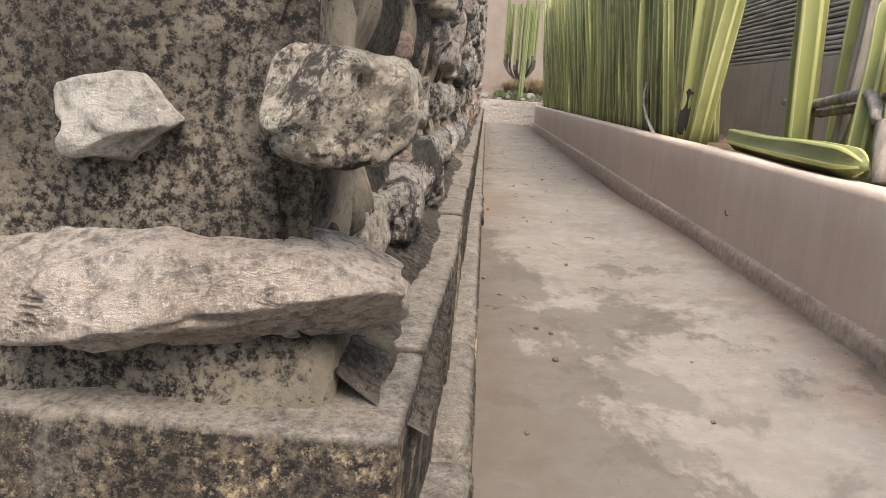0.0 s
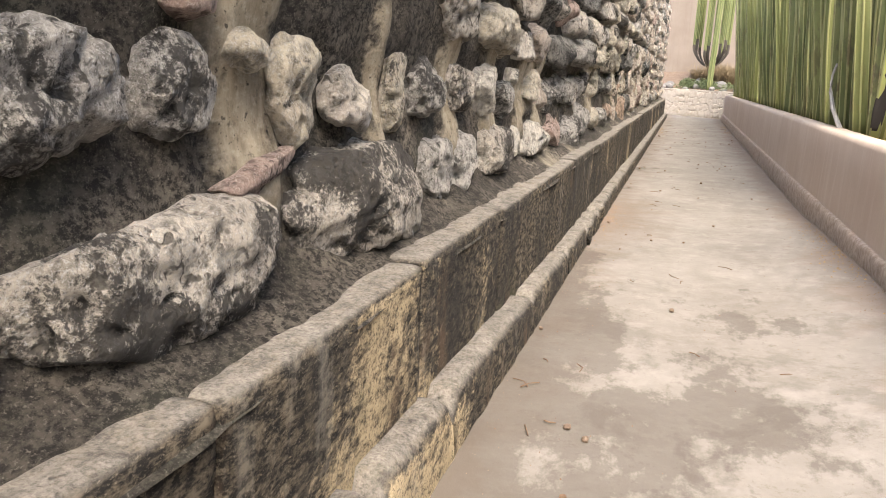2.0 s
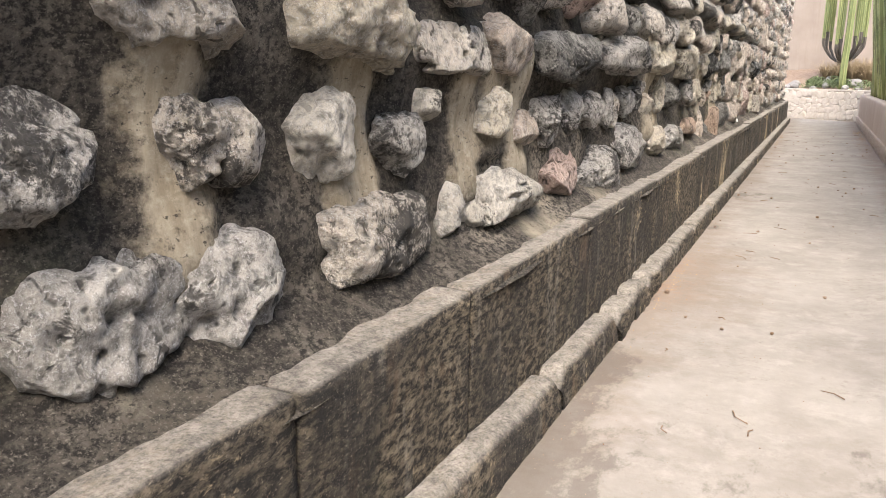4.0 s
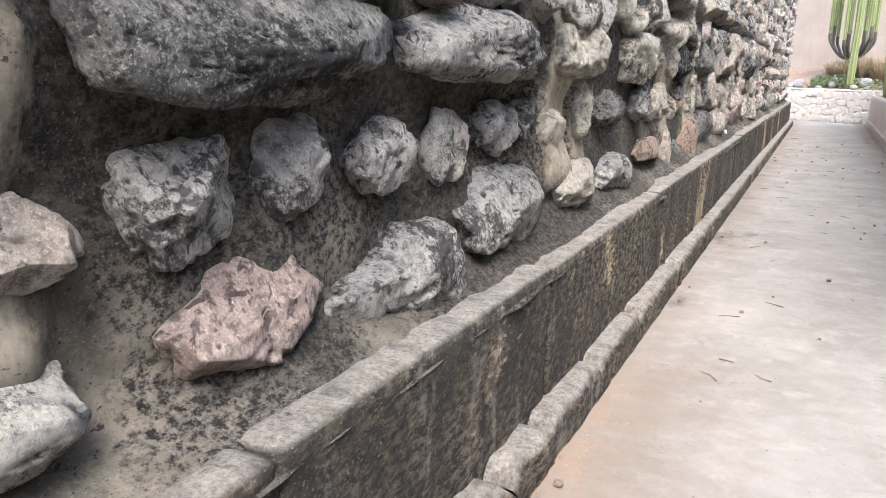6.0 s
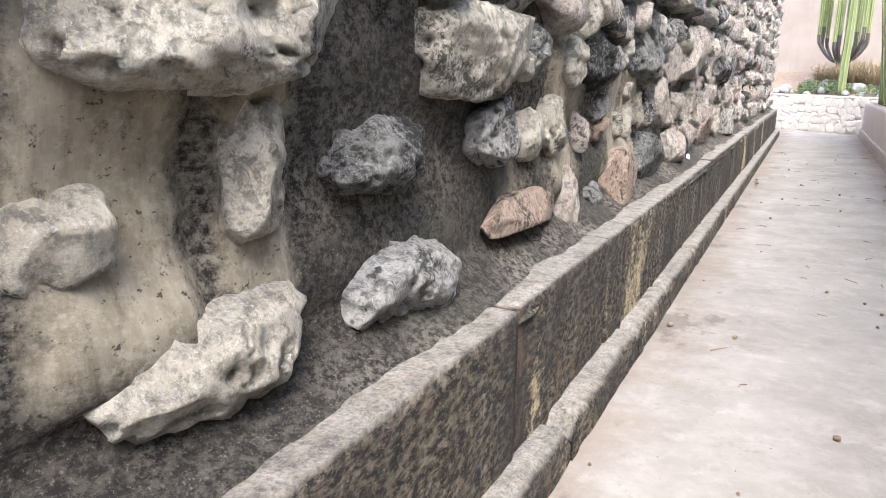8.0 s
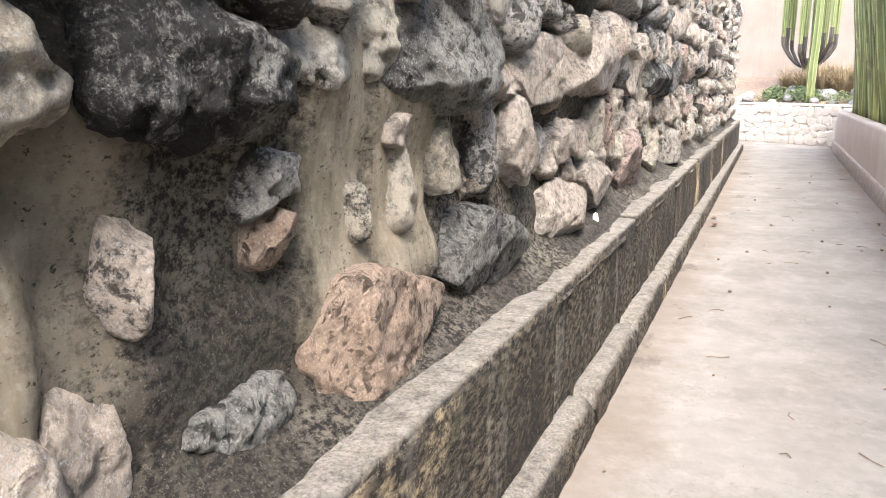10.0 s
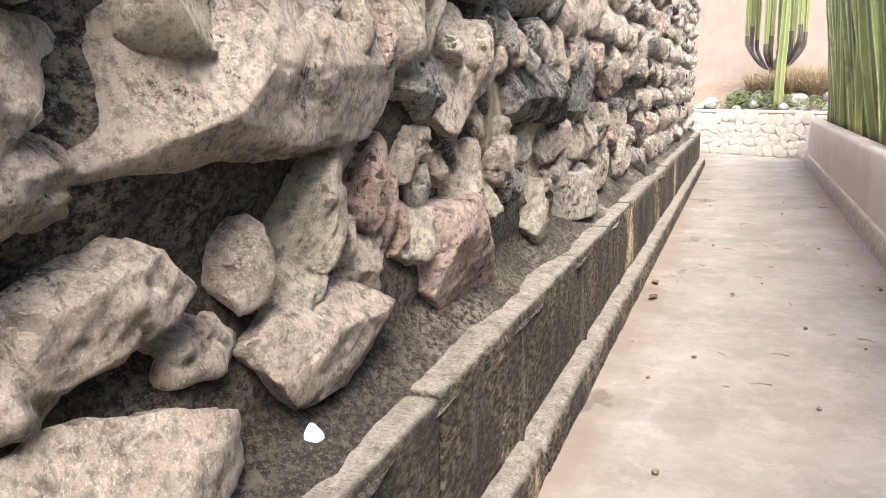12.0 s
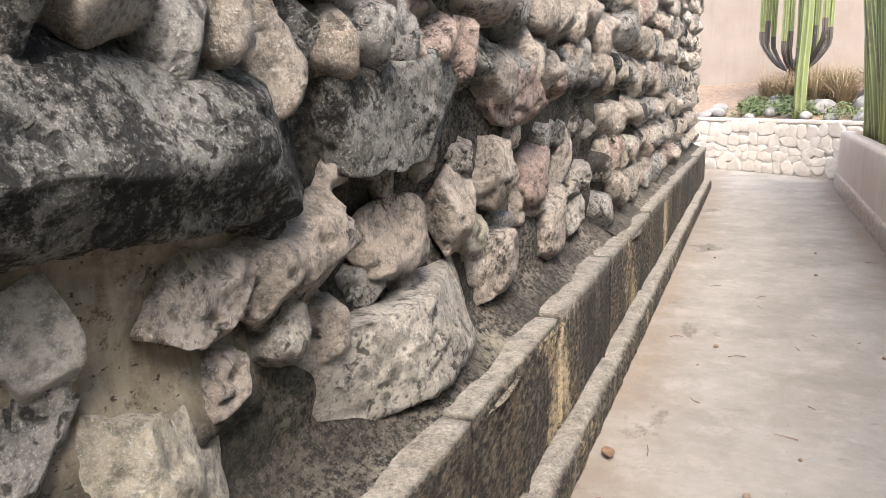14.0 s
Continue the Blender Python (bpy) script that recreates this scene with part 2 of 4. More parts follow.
def ground_material():
    m, tree, b = mat("cement_path", 0.85)
    k = Nodes(tree, shift=False, world_space=True)
    col = k.mix(k.ramp(k.noise(1.6, 6, 0.65), 0.35, 0.65), (0.172, 0.157, 0.139), (0.231, 0.216, 0.197))
    col = k.mix(k.ramp(k.noise(9.0, 8, 0.75), 0.45, 0.75, 0, 0.5), col, (0.286, 0.269, 0.248))
    damp = k.noise(1.9, 8, 0.62, k.squash(1.0, 0.75, 1.0), 0.3)
    early = k.ramp(k.separate_y(), 2.5, 6.0, 0.55, 0.2)
    col = k.mix(k.math("MULTIPLY", k.ramp(damp, 0.53, 0.575), early), col, (0.105, 0.094, 0.082))
    streak = k.noise(6.0, 8, 0.75, k.squash(0.7, 1.1, 1.0))
    col = k.mix(k.ramp(streak, 0.5, 0.75, 0, 0.28), col, (0.126, 0.113, 0.096))
    fleck = k.math("ADD", k.noise(24.0, 8, 0.8), k.math("MULTIPLY", k.noise(2.0, 3), 0.5))
    col = k.mix(k.ramp(fleck, 0.82, 0.92, 0, 0.6), col, (0.143, 0.126, 0.105))
    worn = k.noise(4.2, 9, 0.75, distort=0.15)
    col = k.mix(k.ramp(worn, 0.54, 0.62, 0, 0.3), col, (0.302, 0.286, 0.262))
    sep = k.t.nodes.new("ShaderNodeSeparateXYZ")
    k.t.links.new(k.p, sep.inputs[0])
    # browner along the kerb and along the planter's foot, with uneven edges
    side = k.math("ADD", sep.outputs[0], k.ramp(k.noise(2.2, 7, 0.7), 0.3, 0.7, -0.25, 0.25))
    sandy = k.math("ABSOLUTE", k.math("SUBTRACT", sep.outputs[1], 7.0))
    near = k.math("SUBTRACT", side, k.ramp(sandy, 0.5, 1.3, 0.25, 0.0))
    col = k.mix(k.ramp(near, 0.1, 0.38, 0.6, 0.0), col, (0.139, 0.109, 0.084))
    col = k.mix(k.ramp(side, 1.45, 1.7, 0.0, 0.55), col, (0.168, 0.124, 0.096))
    col = k.mix(k.ramp(k.noise(110.0, 3, 0.8), 0.66, 0.74, 0, 0.6), col, (0.143, 0.118, 0.092))
    sand = k.math("MULTIPLY", k.ramp(sandy, 0.2, 0.9, 0.6, 0.0), k.ramp(side, 0.12, 0.36, 1.0, 0.0))
    sand = k.math("MULTIPLY", sand, k.ramp(k.noise(26.0, 6, 0.7), 0.42, 0.56))
    col = k.mix(sand, col, (0.218, 0.134, 0.084))
    # darker blotches, denser towards the kerb and near the start
    kerb_dark = k.math("ADD", k.noise(1.3, 8, 0.7, k.squash(1.0, 0.55, 1.0)), k.ramp(sep.outputs[0], 0.1, 1.3, 0.12, -0.06))
    kerb_dark = k.math("ADD", kerb_dark, k.ramp(sep.outputs[1], 3.0, 7.0, 0.04, -0.16))
    col = k.mix(k.ramp(kerb_dark, 0.52, 0.56, 0.0, 0.55), col, (0.071, 0.060, 0.050))
    tree.links.new(col, b.inputs["Base Color"])
    k.bump(k.math("ADD", k.noise(45.0, 6, 0.7), k.math("MULTIPLY", k.noise(6.0, 3), 1.5)), 0.35, 0.008, b)
    return m


def plaster_material(name, a, c, streak):
    m, tree, b = mat(name, 0.9)
    k = Nodes(tree, shift=False, world_space=True)
    col = k.mix(k.ramp(k.noise(1.4, 5, 0.6), 0.35, 0.65), a, c)
    run = k.noise(9.0, 5, 0.6, k.squash(1.0, 1.0, 0.08))
    col = k.mix(k.ramp(run, 0.5, 0.72, 0, 0.5), col, streak)
    col = k.mix(k.ramp(k.noise(35.0, 6, 0.75), 0.5, 0.8, 0, 0.4), col, tuple(v * 0.7 for v in c))
    tree.links.new(col, b.inputs["Base Color"])
    k.bump(k.noise(60.0, 6, 0.7), 0.3, 0.005, b)
    return m


def simple_material(name, a, c, scale=12.0, rough=0.8, stretch=(1, 1, 1), bump=0.4, dist=0.01):
    m, tree, b = mat(name, rough)
    k = Nodes(tree)
    n = k.noise(scale, 6, 0.65, k.squash(*stretch))
    col = k.mix(k.ramp(n, 0.32, 0.68), a, c)
    tree.links.new(col, b.inputs["Base Color"])
    k.bump(k.noise(scale * 4, 5, 0.7, k.squash(*stretch)), bump, dist, b)
    return m


MORTAR = mortar_material("sooty_mortar", 0.62, 0.45, 0.06)
FRONT_MORTAR = mortar_material("grey_gritty_render", 0.47, 0.52)
PLINTH = plinth_material("weathered_plinth_stone", 0.665)
KERB = plinth_material("weathered_kerb_stone", 0.66)
GROUND = ground_material()
PLANTER = plaster_material("pinkish_render", (0.56, 0.452, 0.366), (0.62, 0.52, 0.435), (0.69, 0.61, 0.53))
BEIGE = plaster_material("beige_render", (0.185, 0.156, 0.134), (0.215, 0.186, 0.162), (0.16, 0.135, 0.117))
WEATHERED = plaster_material("weathered_grey_beige_render", (0.38, 0.325, 0.28), (0.46, 0.4, 0.35), (0.27, 0.225, 0.195))
SOIL = simple_material("dry_soil", (0.14, 0.1, 0.075), (0.25, 0.19, 0.145), 9.0, 0.95, bump=0.9, dist=0.03)
CRUMBLE = simple_material("crumbling_render", (0.36, 0.285, 0.225), (0.62, 0.53, 0.45), 22.0, 0.95, bump=0.9, dist=0.02)
REED = simple_material("grey_reed", (0.27, 0.25, 0.225), (0.55, 0.52, 0.475), 14.0, 0.85, (1, 0.15, 1))
WOOD = simple_material("grey_dead_wood", (0.16, 0.14, 0.12), (0.36, 0.33, 0.29), 18.0, 0.9, (1, 1, 0.15), 0.8)
CUT = simple_material("pale_cut_wood", (0.55, 0.4, 0.22), (0.7, 0.56, 0.36), 25.0, 0.8)
BOULDER = simple_material("grey_river_stone", (0.12, 0.118, 0.116), (0.25, 0.242, 0.236), 6.0, 0.8)
WHITE_STONE = simple_material("whitish_rubble", (0.4, 0.355, 0.3), (0.54, 0.495, 0.435), 6.0, 0.9)
WHITE_JOINT = simple_material("pale_joint_mortar", (0.33, 0.29, 0.24), (0.44, 0.4, 0.345), 14.0, 0.95)
DRY_GRASS = simple_material("dry_grass", (0.16, 0.115, 0.065), (0.3, 0.24, 0.15), 8.0, 0.8)
LEAF = simple_material("green_leaf", (0.05, 0.07, 0.03), (0.1, 0.125, 0.055), 10.0, 0.6)
BROWN = simple_material("brown_litter", (0.08, 0.05, 0.035), (0.2, 0.13, 0.08), 20.0, 0.85)
LIME = simple_material("white_lime", (0.75, 0.74, 0.71), (0.85, 0.84, 0.8), 20.0, 0.9)


def cactus_material(name, a, c, stain, amount, ripe=0.6):
    m, tree, b = mat(name, 0.55)
    k = Nodes(tree)
    col = k.mix(k.ramp(k.noise(2.5, 5, 0.6, k.squash(1, 1, 0.4)), 0.35, 0.65), a, c)
    col = k.mix(k.ramp(k.noise(7.0, 7, 0.7, k.squash(1, 1, 0.35)), 0.68 - amount, 0.76 - amount, 0, 0.8), col, stain)
    col = k.mix(k.ramp(k.rand, 0.2, 1.0, 0.0, ripe), col, k.mix(0.5, a, (0.42, 0.42, 0.12)))
    tree.links.new(col, b.inputs["Base Color"])
    k.bump(k.noise(30.0, 4), 0.25, 0.008, b)
    return m


CACTUS = cactus_material("cactus_skin", (0.12, 0.145, 0.06), (0.23, 0.25, 0.11), (0.11, 0.1, 0.065), 0.13)
RIDGE = cactus_material("cactus_ridge", (0.31, 0.325, 0.15), (0.44, 0.44, 0.23), (0.18, 0.14, 0.085), 0.14)
CACTUS_DARK = cactus_material("woody_cactus_skin", (0.04, 0.036, 0.033), (0.08, 0.07, 0.06), (0.12, 0.15, 0.06), 0.07, 0.0)
CACTUS_YELLOW = cactus_material("yellow_cactus_skin", (0.5, 0.52, 0.2), (0.42, 0.46, 0.16), (0.2, 0.16, 0.07), 0.04)


# darker copies of CACTUS and RIDGE: shade put into the rockery cacti's colour
SHADY = cactus_material("shaded_cactus_skin", (0.085, 0.11, 0.045), (0.13, 0.155, 0.07), (0.06, 0.06, 0.04), 0.08, 0.1)
SHADY_RIDGE = cactus_material("shaded_cactus_ridge", (0.15, 0.175, 0.075), (0.2, 0.22, 0.1), (0.1, 0.09, 0.05), 0.08, 0.1)


# ---- mesh helpers ----
def mesh_object(name, verts, faces, material, parent=None, smooth=True, slots=None, extra=()):
    me = bpy.data.meshes.new(name)
    me.from_pydata(verts, [], faces)
    for mm in (material, *extra):
        me.materials.append(mm)
    if smooth:
        me.polygons.foreach_set("use_smooth", [True] * len(me.polygons))
    if slots is not None:
        me.polygons.foreach_set("material_index", slots)
    me.update()
    ob = new(name, me)
    ob.parent = parent
    return ob


def part(name, bm, material, parent, label=""):
    me = bpy.data.meshes.new(name)
    bm.to_mesh(me)
    bm.free()
    me.materials.append(material)
    ob = new(name, me)
    ob.parent = parent
    return tagged(ob, label)


def box(lo, hi, bevel=0.0, segs=2):
    bm = bmesh.new()
    bmesh.ops.create_cube(bm, size=1.0)
    for v in bm.verts:
        v.co = Vector([(a + b) / 2 + c * (b - a) for a, b, c in zip(lo, hi, v.co)])
    if bevel:
        bmesh.ops.bevel(bm, geom=bm.edges[:], offset=bevel, segments=segs, affect="EDGES")
    return bm


def empty(name, x, y, z, label, category, group="", kind=""):
    ob = new(name)
    ob.location = (x, y, z)
    return tagged(ob, label, category, group, kind)


def ball(level):
    bm = bmesh.new()
    bmesh.ops.create_icosphere(bm, subdivisions=level, radius=1.0)
    v = np.array([tuple(p.co) for p in bm.verts])
    f = [tuple(q.index for q in fc.verts) for fc in bm.faces]
    bm.free()
    return v, f


BALLS = {n: ball(n) for n in (2, 3, 4, 5)}


def lumpy(level, size, rng, rough=1.0, cuts=9, blocky=(0.5, 0.72), bite=0.72):
    """Vertices of a broken stone: a blocky ball cut by random planes, then roughened. size: half extents."""
    v = BALLS[level][0].copy()
    e = 2.0 / rng.uniform(*blocky)
    v /= ((np.abs(v) ** e).sum(1) ** (1.0 / e))[:, None]
    for _ in range(cuts):
        n = np.array([rng.gauss(0, 1) for _ in range(3)])
        n /= np.linalg.norm(n)
        d = rng.uniform(bite, 1.06)
        over = np.clip(v @ n - d, 0, None)
        v -= 0.99 * over[:, None] * n
    v *= 1.04 / np.abs(v).max(0)
    v *= np.array(size)
    off = Vector((rng.uniform(0, 90), rng.uniform(0, 90), rng.uniform(0, 90)))
    s = min(1.0, (min(size) / 0.09) ** 1.3 + 0.08) * rough
    for i in range(len(v)):
        p = Vector(v[i])
        w = p + 0.03 * noise.noise_vector(p * 7 + off)
        d = noise.noise(w * 5 + off) * 0.022 + noise.noise(w * 13 + off) * 0.02
        d += (noise.ridged_multi_fractal(w * 4.5 + off, 0.9, 2.2, 4, 1.0, 2.0) - 1.2) * 0.008
        if level >= 4:
            d += noise.noise(w * 31 + off) * 0.010 + noise.noise(w * 70 + off) * 0.005
            d -= max(0.0, noise.noise(w * 24 - off) - 0.22) * 0.075
        v[i] += np.array(p.normalized() * d * s)
    return v


# ---- ground and path ----
def sheet(name, x0, x1, y0, y1, nx, ny, height, material):
    verts = [(x0 + (x1 - x0) * i / nx, y0 + (y1 - y0) * j / ny, 0) for j in range(ny + 1) for i in range(nx + 1)]
    verts = [(x, y, height(x, y)) for x, y, _ in verts]
    faces = [(a, a + 1, a + nx + 2, a + nx + 1) for j in range(ny) for i in range(nx) for a in [j * (nx + 1) + i]]
    return mesh_object(name, verts, faces, material)


ground = sheet("ground", -300, 300, -300, 330, 40, 40, lambda x, y: -0.03, SOIL)
tagged(ground, "dry earth ground reaching the horizon", "ground", kind="structure")
def path_z(x, y):
    """Flat, with dust banked up against the planter near the start."""
    u = min(1.0, max(0.0, (x - 1.0) / 0.75))
    w = min(1.0, max(0.0, (9.0 - y) / 4.0))
    return noise.noise((x * 0.9, y * 0.9, 3)) * 0.006 + 0.1 * u * u * (3 - 2 * u) * w * w * (3 - 2 * w)


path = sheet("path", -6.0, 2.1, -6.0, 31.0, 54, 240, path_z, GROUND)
tagged(path, "pale cement path with damp stains, dust and a darker kerb side", "path", kind="structure")

# ---- planter along the path ----
PX, PTOP = 1.78, 0.80
planter = empty("planter_wall", PX, 12, 0, "low pinkish rendered planter wall along the path", "wall", kind="structure")
planter.location = (0, 0, 0)


def planter_strip(name, prof, y0, y1, n, material, jitter, label=""):
    verts, faces = [], []
    for j in range(n + 1):
        y = y0 + (y1 - y0) * j / n
        for i, (x, z) in enumerate(prof):
            q = Vector((x * 3, y * 3.7 + z * 5, z * 7))
            verts.append((x + jitter * noise.noise(q), y, z + jitter * 0.5 * noise.noise(q + Vector((9, 9, 9)))))
    k = len(prof)
    faces = [(j * k + i, (j + 1) * k + i, (j + 1) * k + i + 1, j * k + i + 1) for j in range(n) for i in range(k - 1)]
    ob = mesh_object(name, verts, faces, material, planter)
    return tagged(ob, label)


planter_strip("face", [(PX, 0.1), (PX, 0.3), (PX, 0.55), (PX, 0.76), (PX + 0.012, 0.792), (PX + 0.04, 0.802), (PX + 0.17, 0.8), (PX + 0.18, 0.7)], -5, 26.9, 320, PLANTER, 0.006)
planter_strip("base_ledge", [(PX - 0.03, -0.02), (PX - 0.036, 0.08), (PX - 0.03, 0.17), (PX - 0.026, 0.2), (PX - 0.014, 0.212), (PX + 0.03, 0.215)], -5, 26.9, 1100, CRUMBLE, 0.015, "crumbling cement ledge at the wall's foot")
bed = sheet("planting_bed", PX + 0.12, 6.0, -5, 27.5, 30, 130, lambda x, y: 0.76 + 0.04 * noise.noise((x * 2, y * 2, 0)), SOIL)
tagged(bed, "dry soil of the planter bed", "soil", kind="structure")

# ---- walls that close the place on the planter's side ----
block = empty("wall_east", 0, 0, 0, "beige rendered wall behind the cactus fence", "wall", kind="structure")
part("body", box((3.3, -6, 0), (3.5, 40, 1.68), 0.015), WEATHERED, block)
rng = random.Random(4)
reeds = empty("reed_screen", 3.36, 6, 1.68, "screen of grey horizontal reeds on a rendered wall", "fence")
reed_me = None
for i in range(34):
    r = 0.024
    verts, faces = [], []
    n, sides = 26, 7
    for j in range(n + 1):
        y = -5 + 19 * j / n
        dz, dx = 0.012 * noise.noise((y * 0.6, i * 3.1, 0)), 0.008 * noise.noise((y * 0.7, i * 2.3, 5))
        rr = r * (0.9 + 0.2 * noise.noise((y * 1.3, i * 1.7, 9)))
        for s in range(sides):
            a = s * math.tau / sides
            verts.append((dx + rr * math.cos(a), y - 6, 0.03 + i * 0.052 + dz + rr * math.sin(a)))
    for j in range(n):
        for s in range(sides):
            a, c = j * sides + s, j * sides + (s + 1) % sides
            faces.append((a, c, c + sides, a + sides))
    mesh_object("reed", verts, faces, REED, reeds)
# dark sheet added behind the reeds, standing in for shade in their gaps
part("backing", box((0.06, -11, -0.005), (0.12, 8.5, 1.78)), WOOD, reeds)

# ---- rubble wall: core, plinth, kerb ----
WALL_Y0, WALL_Y1, WALL_TOP = 0.40, 26.4, 3.35
PLZ = 0.595
core = empty("wall_west", 0, 0, 0, "tall rubble wall of protruding rocks in sooty mortar", "wall", kind="structure")


def mortar_x(y, z):
    """Mortar face: flares out over the ledge at its foot, uneven above."""
    flare = 0.24 * max(0.0, 1 - (z - 0.56) / 0.17) ** 1.6
    rows = 0.02 * math.cos((z - 0.79) * math.tau / 0.5)
    post = 0.0
    yw = y + 0.05 * noise.noise((y * 6, z * 6, 2))
    for centre, half, foot, head in LIME_POSTS:
        if abs(yw - centre) < half + 0.06 and foot - 0.05 < z < head + 0.05:
            post = max(post, min(1.0, (half + 0.04 - abs(yw - centre)) / 0.05))
    return -0.245 + flare + rows + 0.026 * post + 0.03 * noise.noise((y * 2.3, z * 2.3, 1)) + 0.014 * noise.noise((y * 8, z * 8, 4))


def mortar_sheet(name, y0, y1, z0, z1, step):
    ny, nz = int((y1 - y0) / step), max(1, int((z1 - z0) / step))
    verts, faces = [], []
    for j in range(ny + 1):
        for i in range(nz + 1):
            y, z = y0 + (y1 - y0) * j / ny, z0 + (z1 - z0) * i / nz
            verts.append((mortar_x(y, z), y, z))
    w = nz + 1
    faces = [(j * w + i, (j + 1) * w + i, (j + 1) * w + i + 1, j * w + i + 1) for j in range(ny) for i in range(nz)]
    return mesh_object(name, verts, faces, MORTAR, core)


mortar_sheet("mortar", WALL_Y0 + 0.03, 19.0, 0.55, 1.7, 0.022)
mortar_sheet("mortar", WALL_Y0 + 0.03, 19.0, 1.7, WALL_TOP, 0.12)
mortar_sheet("mortar", 19.0, WALL_Y1, 0.55, WALL_TOP, 0.1)
part("core", box((-1.9, WALL_Y0 + 0.06, 0.0), (-0.31, WALL_Y1 - 0.02, WALL_TOP)), MORTAR, core)

# front face of the wall, towards the start
verts, faces = [], []
NX, NZ = 110, 90
for j in range(NX + 1):
    for i in range(NZ + 1):
        z = 0.56 + 1.5 * i / NZ
        x = -2.0 + 1.80 * j / NX
        hold = 1 - (j / NX) ** 10
        flare = 0.05 * max(0.0, 1 - (z - 0.56) / 0.1)
        verts.append((x, WALL_Y0 + 0.02 - flare + 0.04 * (1 - hold) - hold * 0.04 * noise.noise((x * 2.2, z * 2.2, 7)) - 0.015 * noise.noise((x * 9, z * 9, 2)) - 0.007 * noise.noise((x * 24, z * 24, 2)), z))
faces = [(j * (NZ + 1) + i, (j + 1) * (NZ + 1) + i, (j + 1) * (NZ + 1) + i + 1, j * (NZ + 1) + i + 1) for j in range(NX) for i in range(NZ)]
mesh_object("mortar_front", verts, faces, FRONT_MORTAR, core)
part("front_core", box((-2.0, WALL_Y0 + 0.03, 1.9), (-0.2, WALL_Y0 + 0.3, WALL_TOP)), MORTAR, core)

plinth = empty("plinth", 0, 0, 0, "weathered stone plinth with buff patches and black grime", "plinth", kind="structure")


def block_mesh(name, lo, hi, bevel, step, amp, material, parent, seed):
    """A worn block: rounded box with a fine grid, roughened."""
    dims = [hi[i] - lo[i] for i in range(3)]
    cnt = [max(2, int(d / step)) for d in dims]
    index, verts, faces = {}, [], []

    def at(p):
        if p not in index:
            index[p] = len(verts)
            c = Vector([lo[i] + dims[i] * p[i] / cnt[i] for i in range(3)])
            inner = Vector([min(max(c[i], lo[i] + bevel), hi[i] - bevel) for i in range(3)])
            d = c - inner
            if d.length > 1e-6:
                nn = d.normalized()
                c = inner + nn * bevel
            else:
                nn = Vector((0, 0, 1))
            q = c * 1.0 + Vector((seed, 0, 0))
            c = c + nn * (amp * noise.noise(q * 5) + amp * 0.6 * noise.noise(q * 17))
            c.x -= 0.03 * max(0.0, min(1.0, (1.5 - c.y) / 1.2))
            verts.append(tuple(c))
        return index[p]

    for ax in range(3):
        u, w = [a for a in range(3) if a != ax]
        for side in (0, cnt[ax]):
            for i in range(cnt[u]):
                for j in range(cnt[w]):
                    quad = []
                    for du, dw in ((0, 0), (1, 0), (1, 1), (0, 1)):
                        p = [0, 0, 0]
                        p[ax], p[u], p[w] = side, i + du, j + dw
                        quad.append(at(tuple(p)))
                    flip = (side == 0) ^ (ax == 1)
                    faces.append(tuple(reversed(quad)) if flip else tuple(quad))
    return mesh_object(name, verts, faces, material, parent)


block_mesh("corner_mortar", (-0.6, 0.425, 0.5), (-0.2, 0.9, 2.2), 0.05, 0.04, 0.03, FRONT_MORTAR, core, 3.0)
block_mesh("corner_mortar", (-0.6, 0.395, 0.5), (-0.125, 0.8, 0.69), 0.04, 0.03, 0.02, FRONT_MORTAR, core, 9.0)
JOINTS = [0.30, 0.72, 1.5, 2.49, 3.47, 4.28, 5.55, 7.0, 8.9, 10.02, 11.94, 13.6, 15.4, 16.27, 17.25, 18.4, 20.0, 21.6, 23.2, 24.8, 26.4]
for n, (a, b) in enumerate(zip(JOINTS, JOINTS[1:])):
    lift, shift = 0.005 * math.sin(n * 2.4), 0.003 * math.sin(n * 3.7)
    x0 = -1.2 if n == 0 else -0.3
    block_mesh("plinth_block", (x0, a + 0.003, -0.05), (shift, b - 0.003, PLZ + lift), 0.014, 0.028 if b < 17.5 else 0.08, 0.007, PLINTH, plinth, n * 7.3)

kerb = empty("kerb", 0, 0, 0, "rounded stone kerb stained black at the plinth's foot", "kerb", kind="structure")


def kerb_piece(y0, y1, top0, top1, foot, seed, rough):
    n, verts, prof = max(4, int((y1 - y0) / 0.05)), [], 9
    for j in range(n + 1):
        u = j / n
        y = y0 + (y1 - y0) * u
        end = min(1.0, min(u, 1 - u) * (y1 - y0) / 0.03 + 0.6)
        top = (top0 + (top1 - top0) * u)
        for i in range(prof):
            a = math.pi / 2 * (i - 1) / (prof - 3) if 0 < i < prof - 1 else 0
            if i == 0:
                x, z = -0.05, top - 0.01
            elif i == prof - 1:
                x, z = foot + 0.006, -0.04
            else:
                r = 0.055
                x, z = foot - r + r * math.sin(a), top - r + r * math.cos(a)
                if i == prof - 2:
                    z = 0.02
            d = rough * noise.noise((x * 7 + seed, y * 7, z * 7)) + 0.5 * rough * noise.noise((x * 21 + seed, y * 21, z * 21))
            verts.append((x + d, y, (z + d * 0.8) * (end if z > 0.03 else 1)))
    faces = [(j * prof + i, j * prof + i + 1, (j + 1) * prof + i + 1, (j + 1) * prof + i) for j in range(n) for i in range(prof - 1)]
    faces += [tuple(range(prof)), tuple(reversed(range(n * prof, (n + 1) * prof)))]
    return mesh_object("kerb_stone", verts, faces, KERB, kerb)


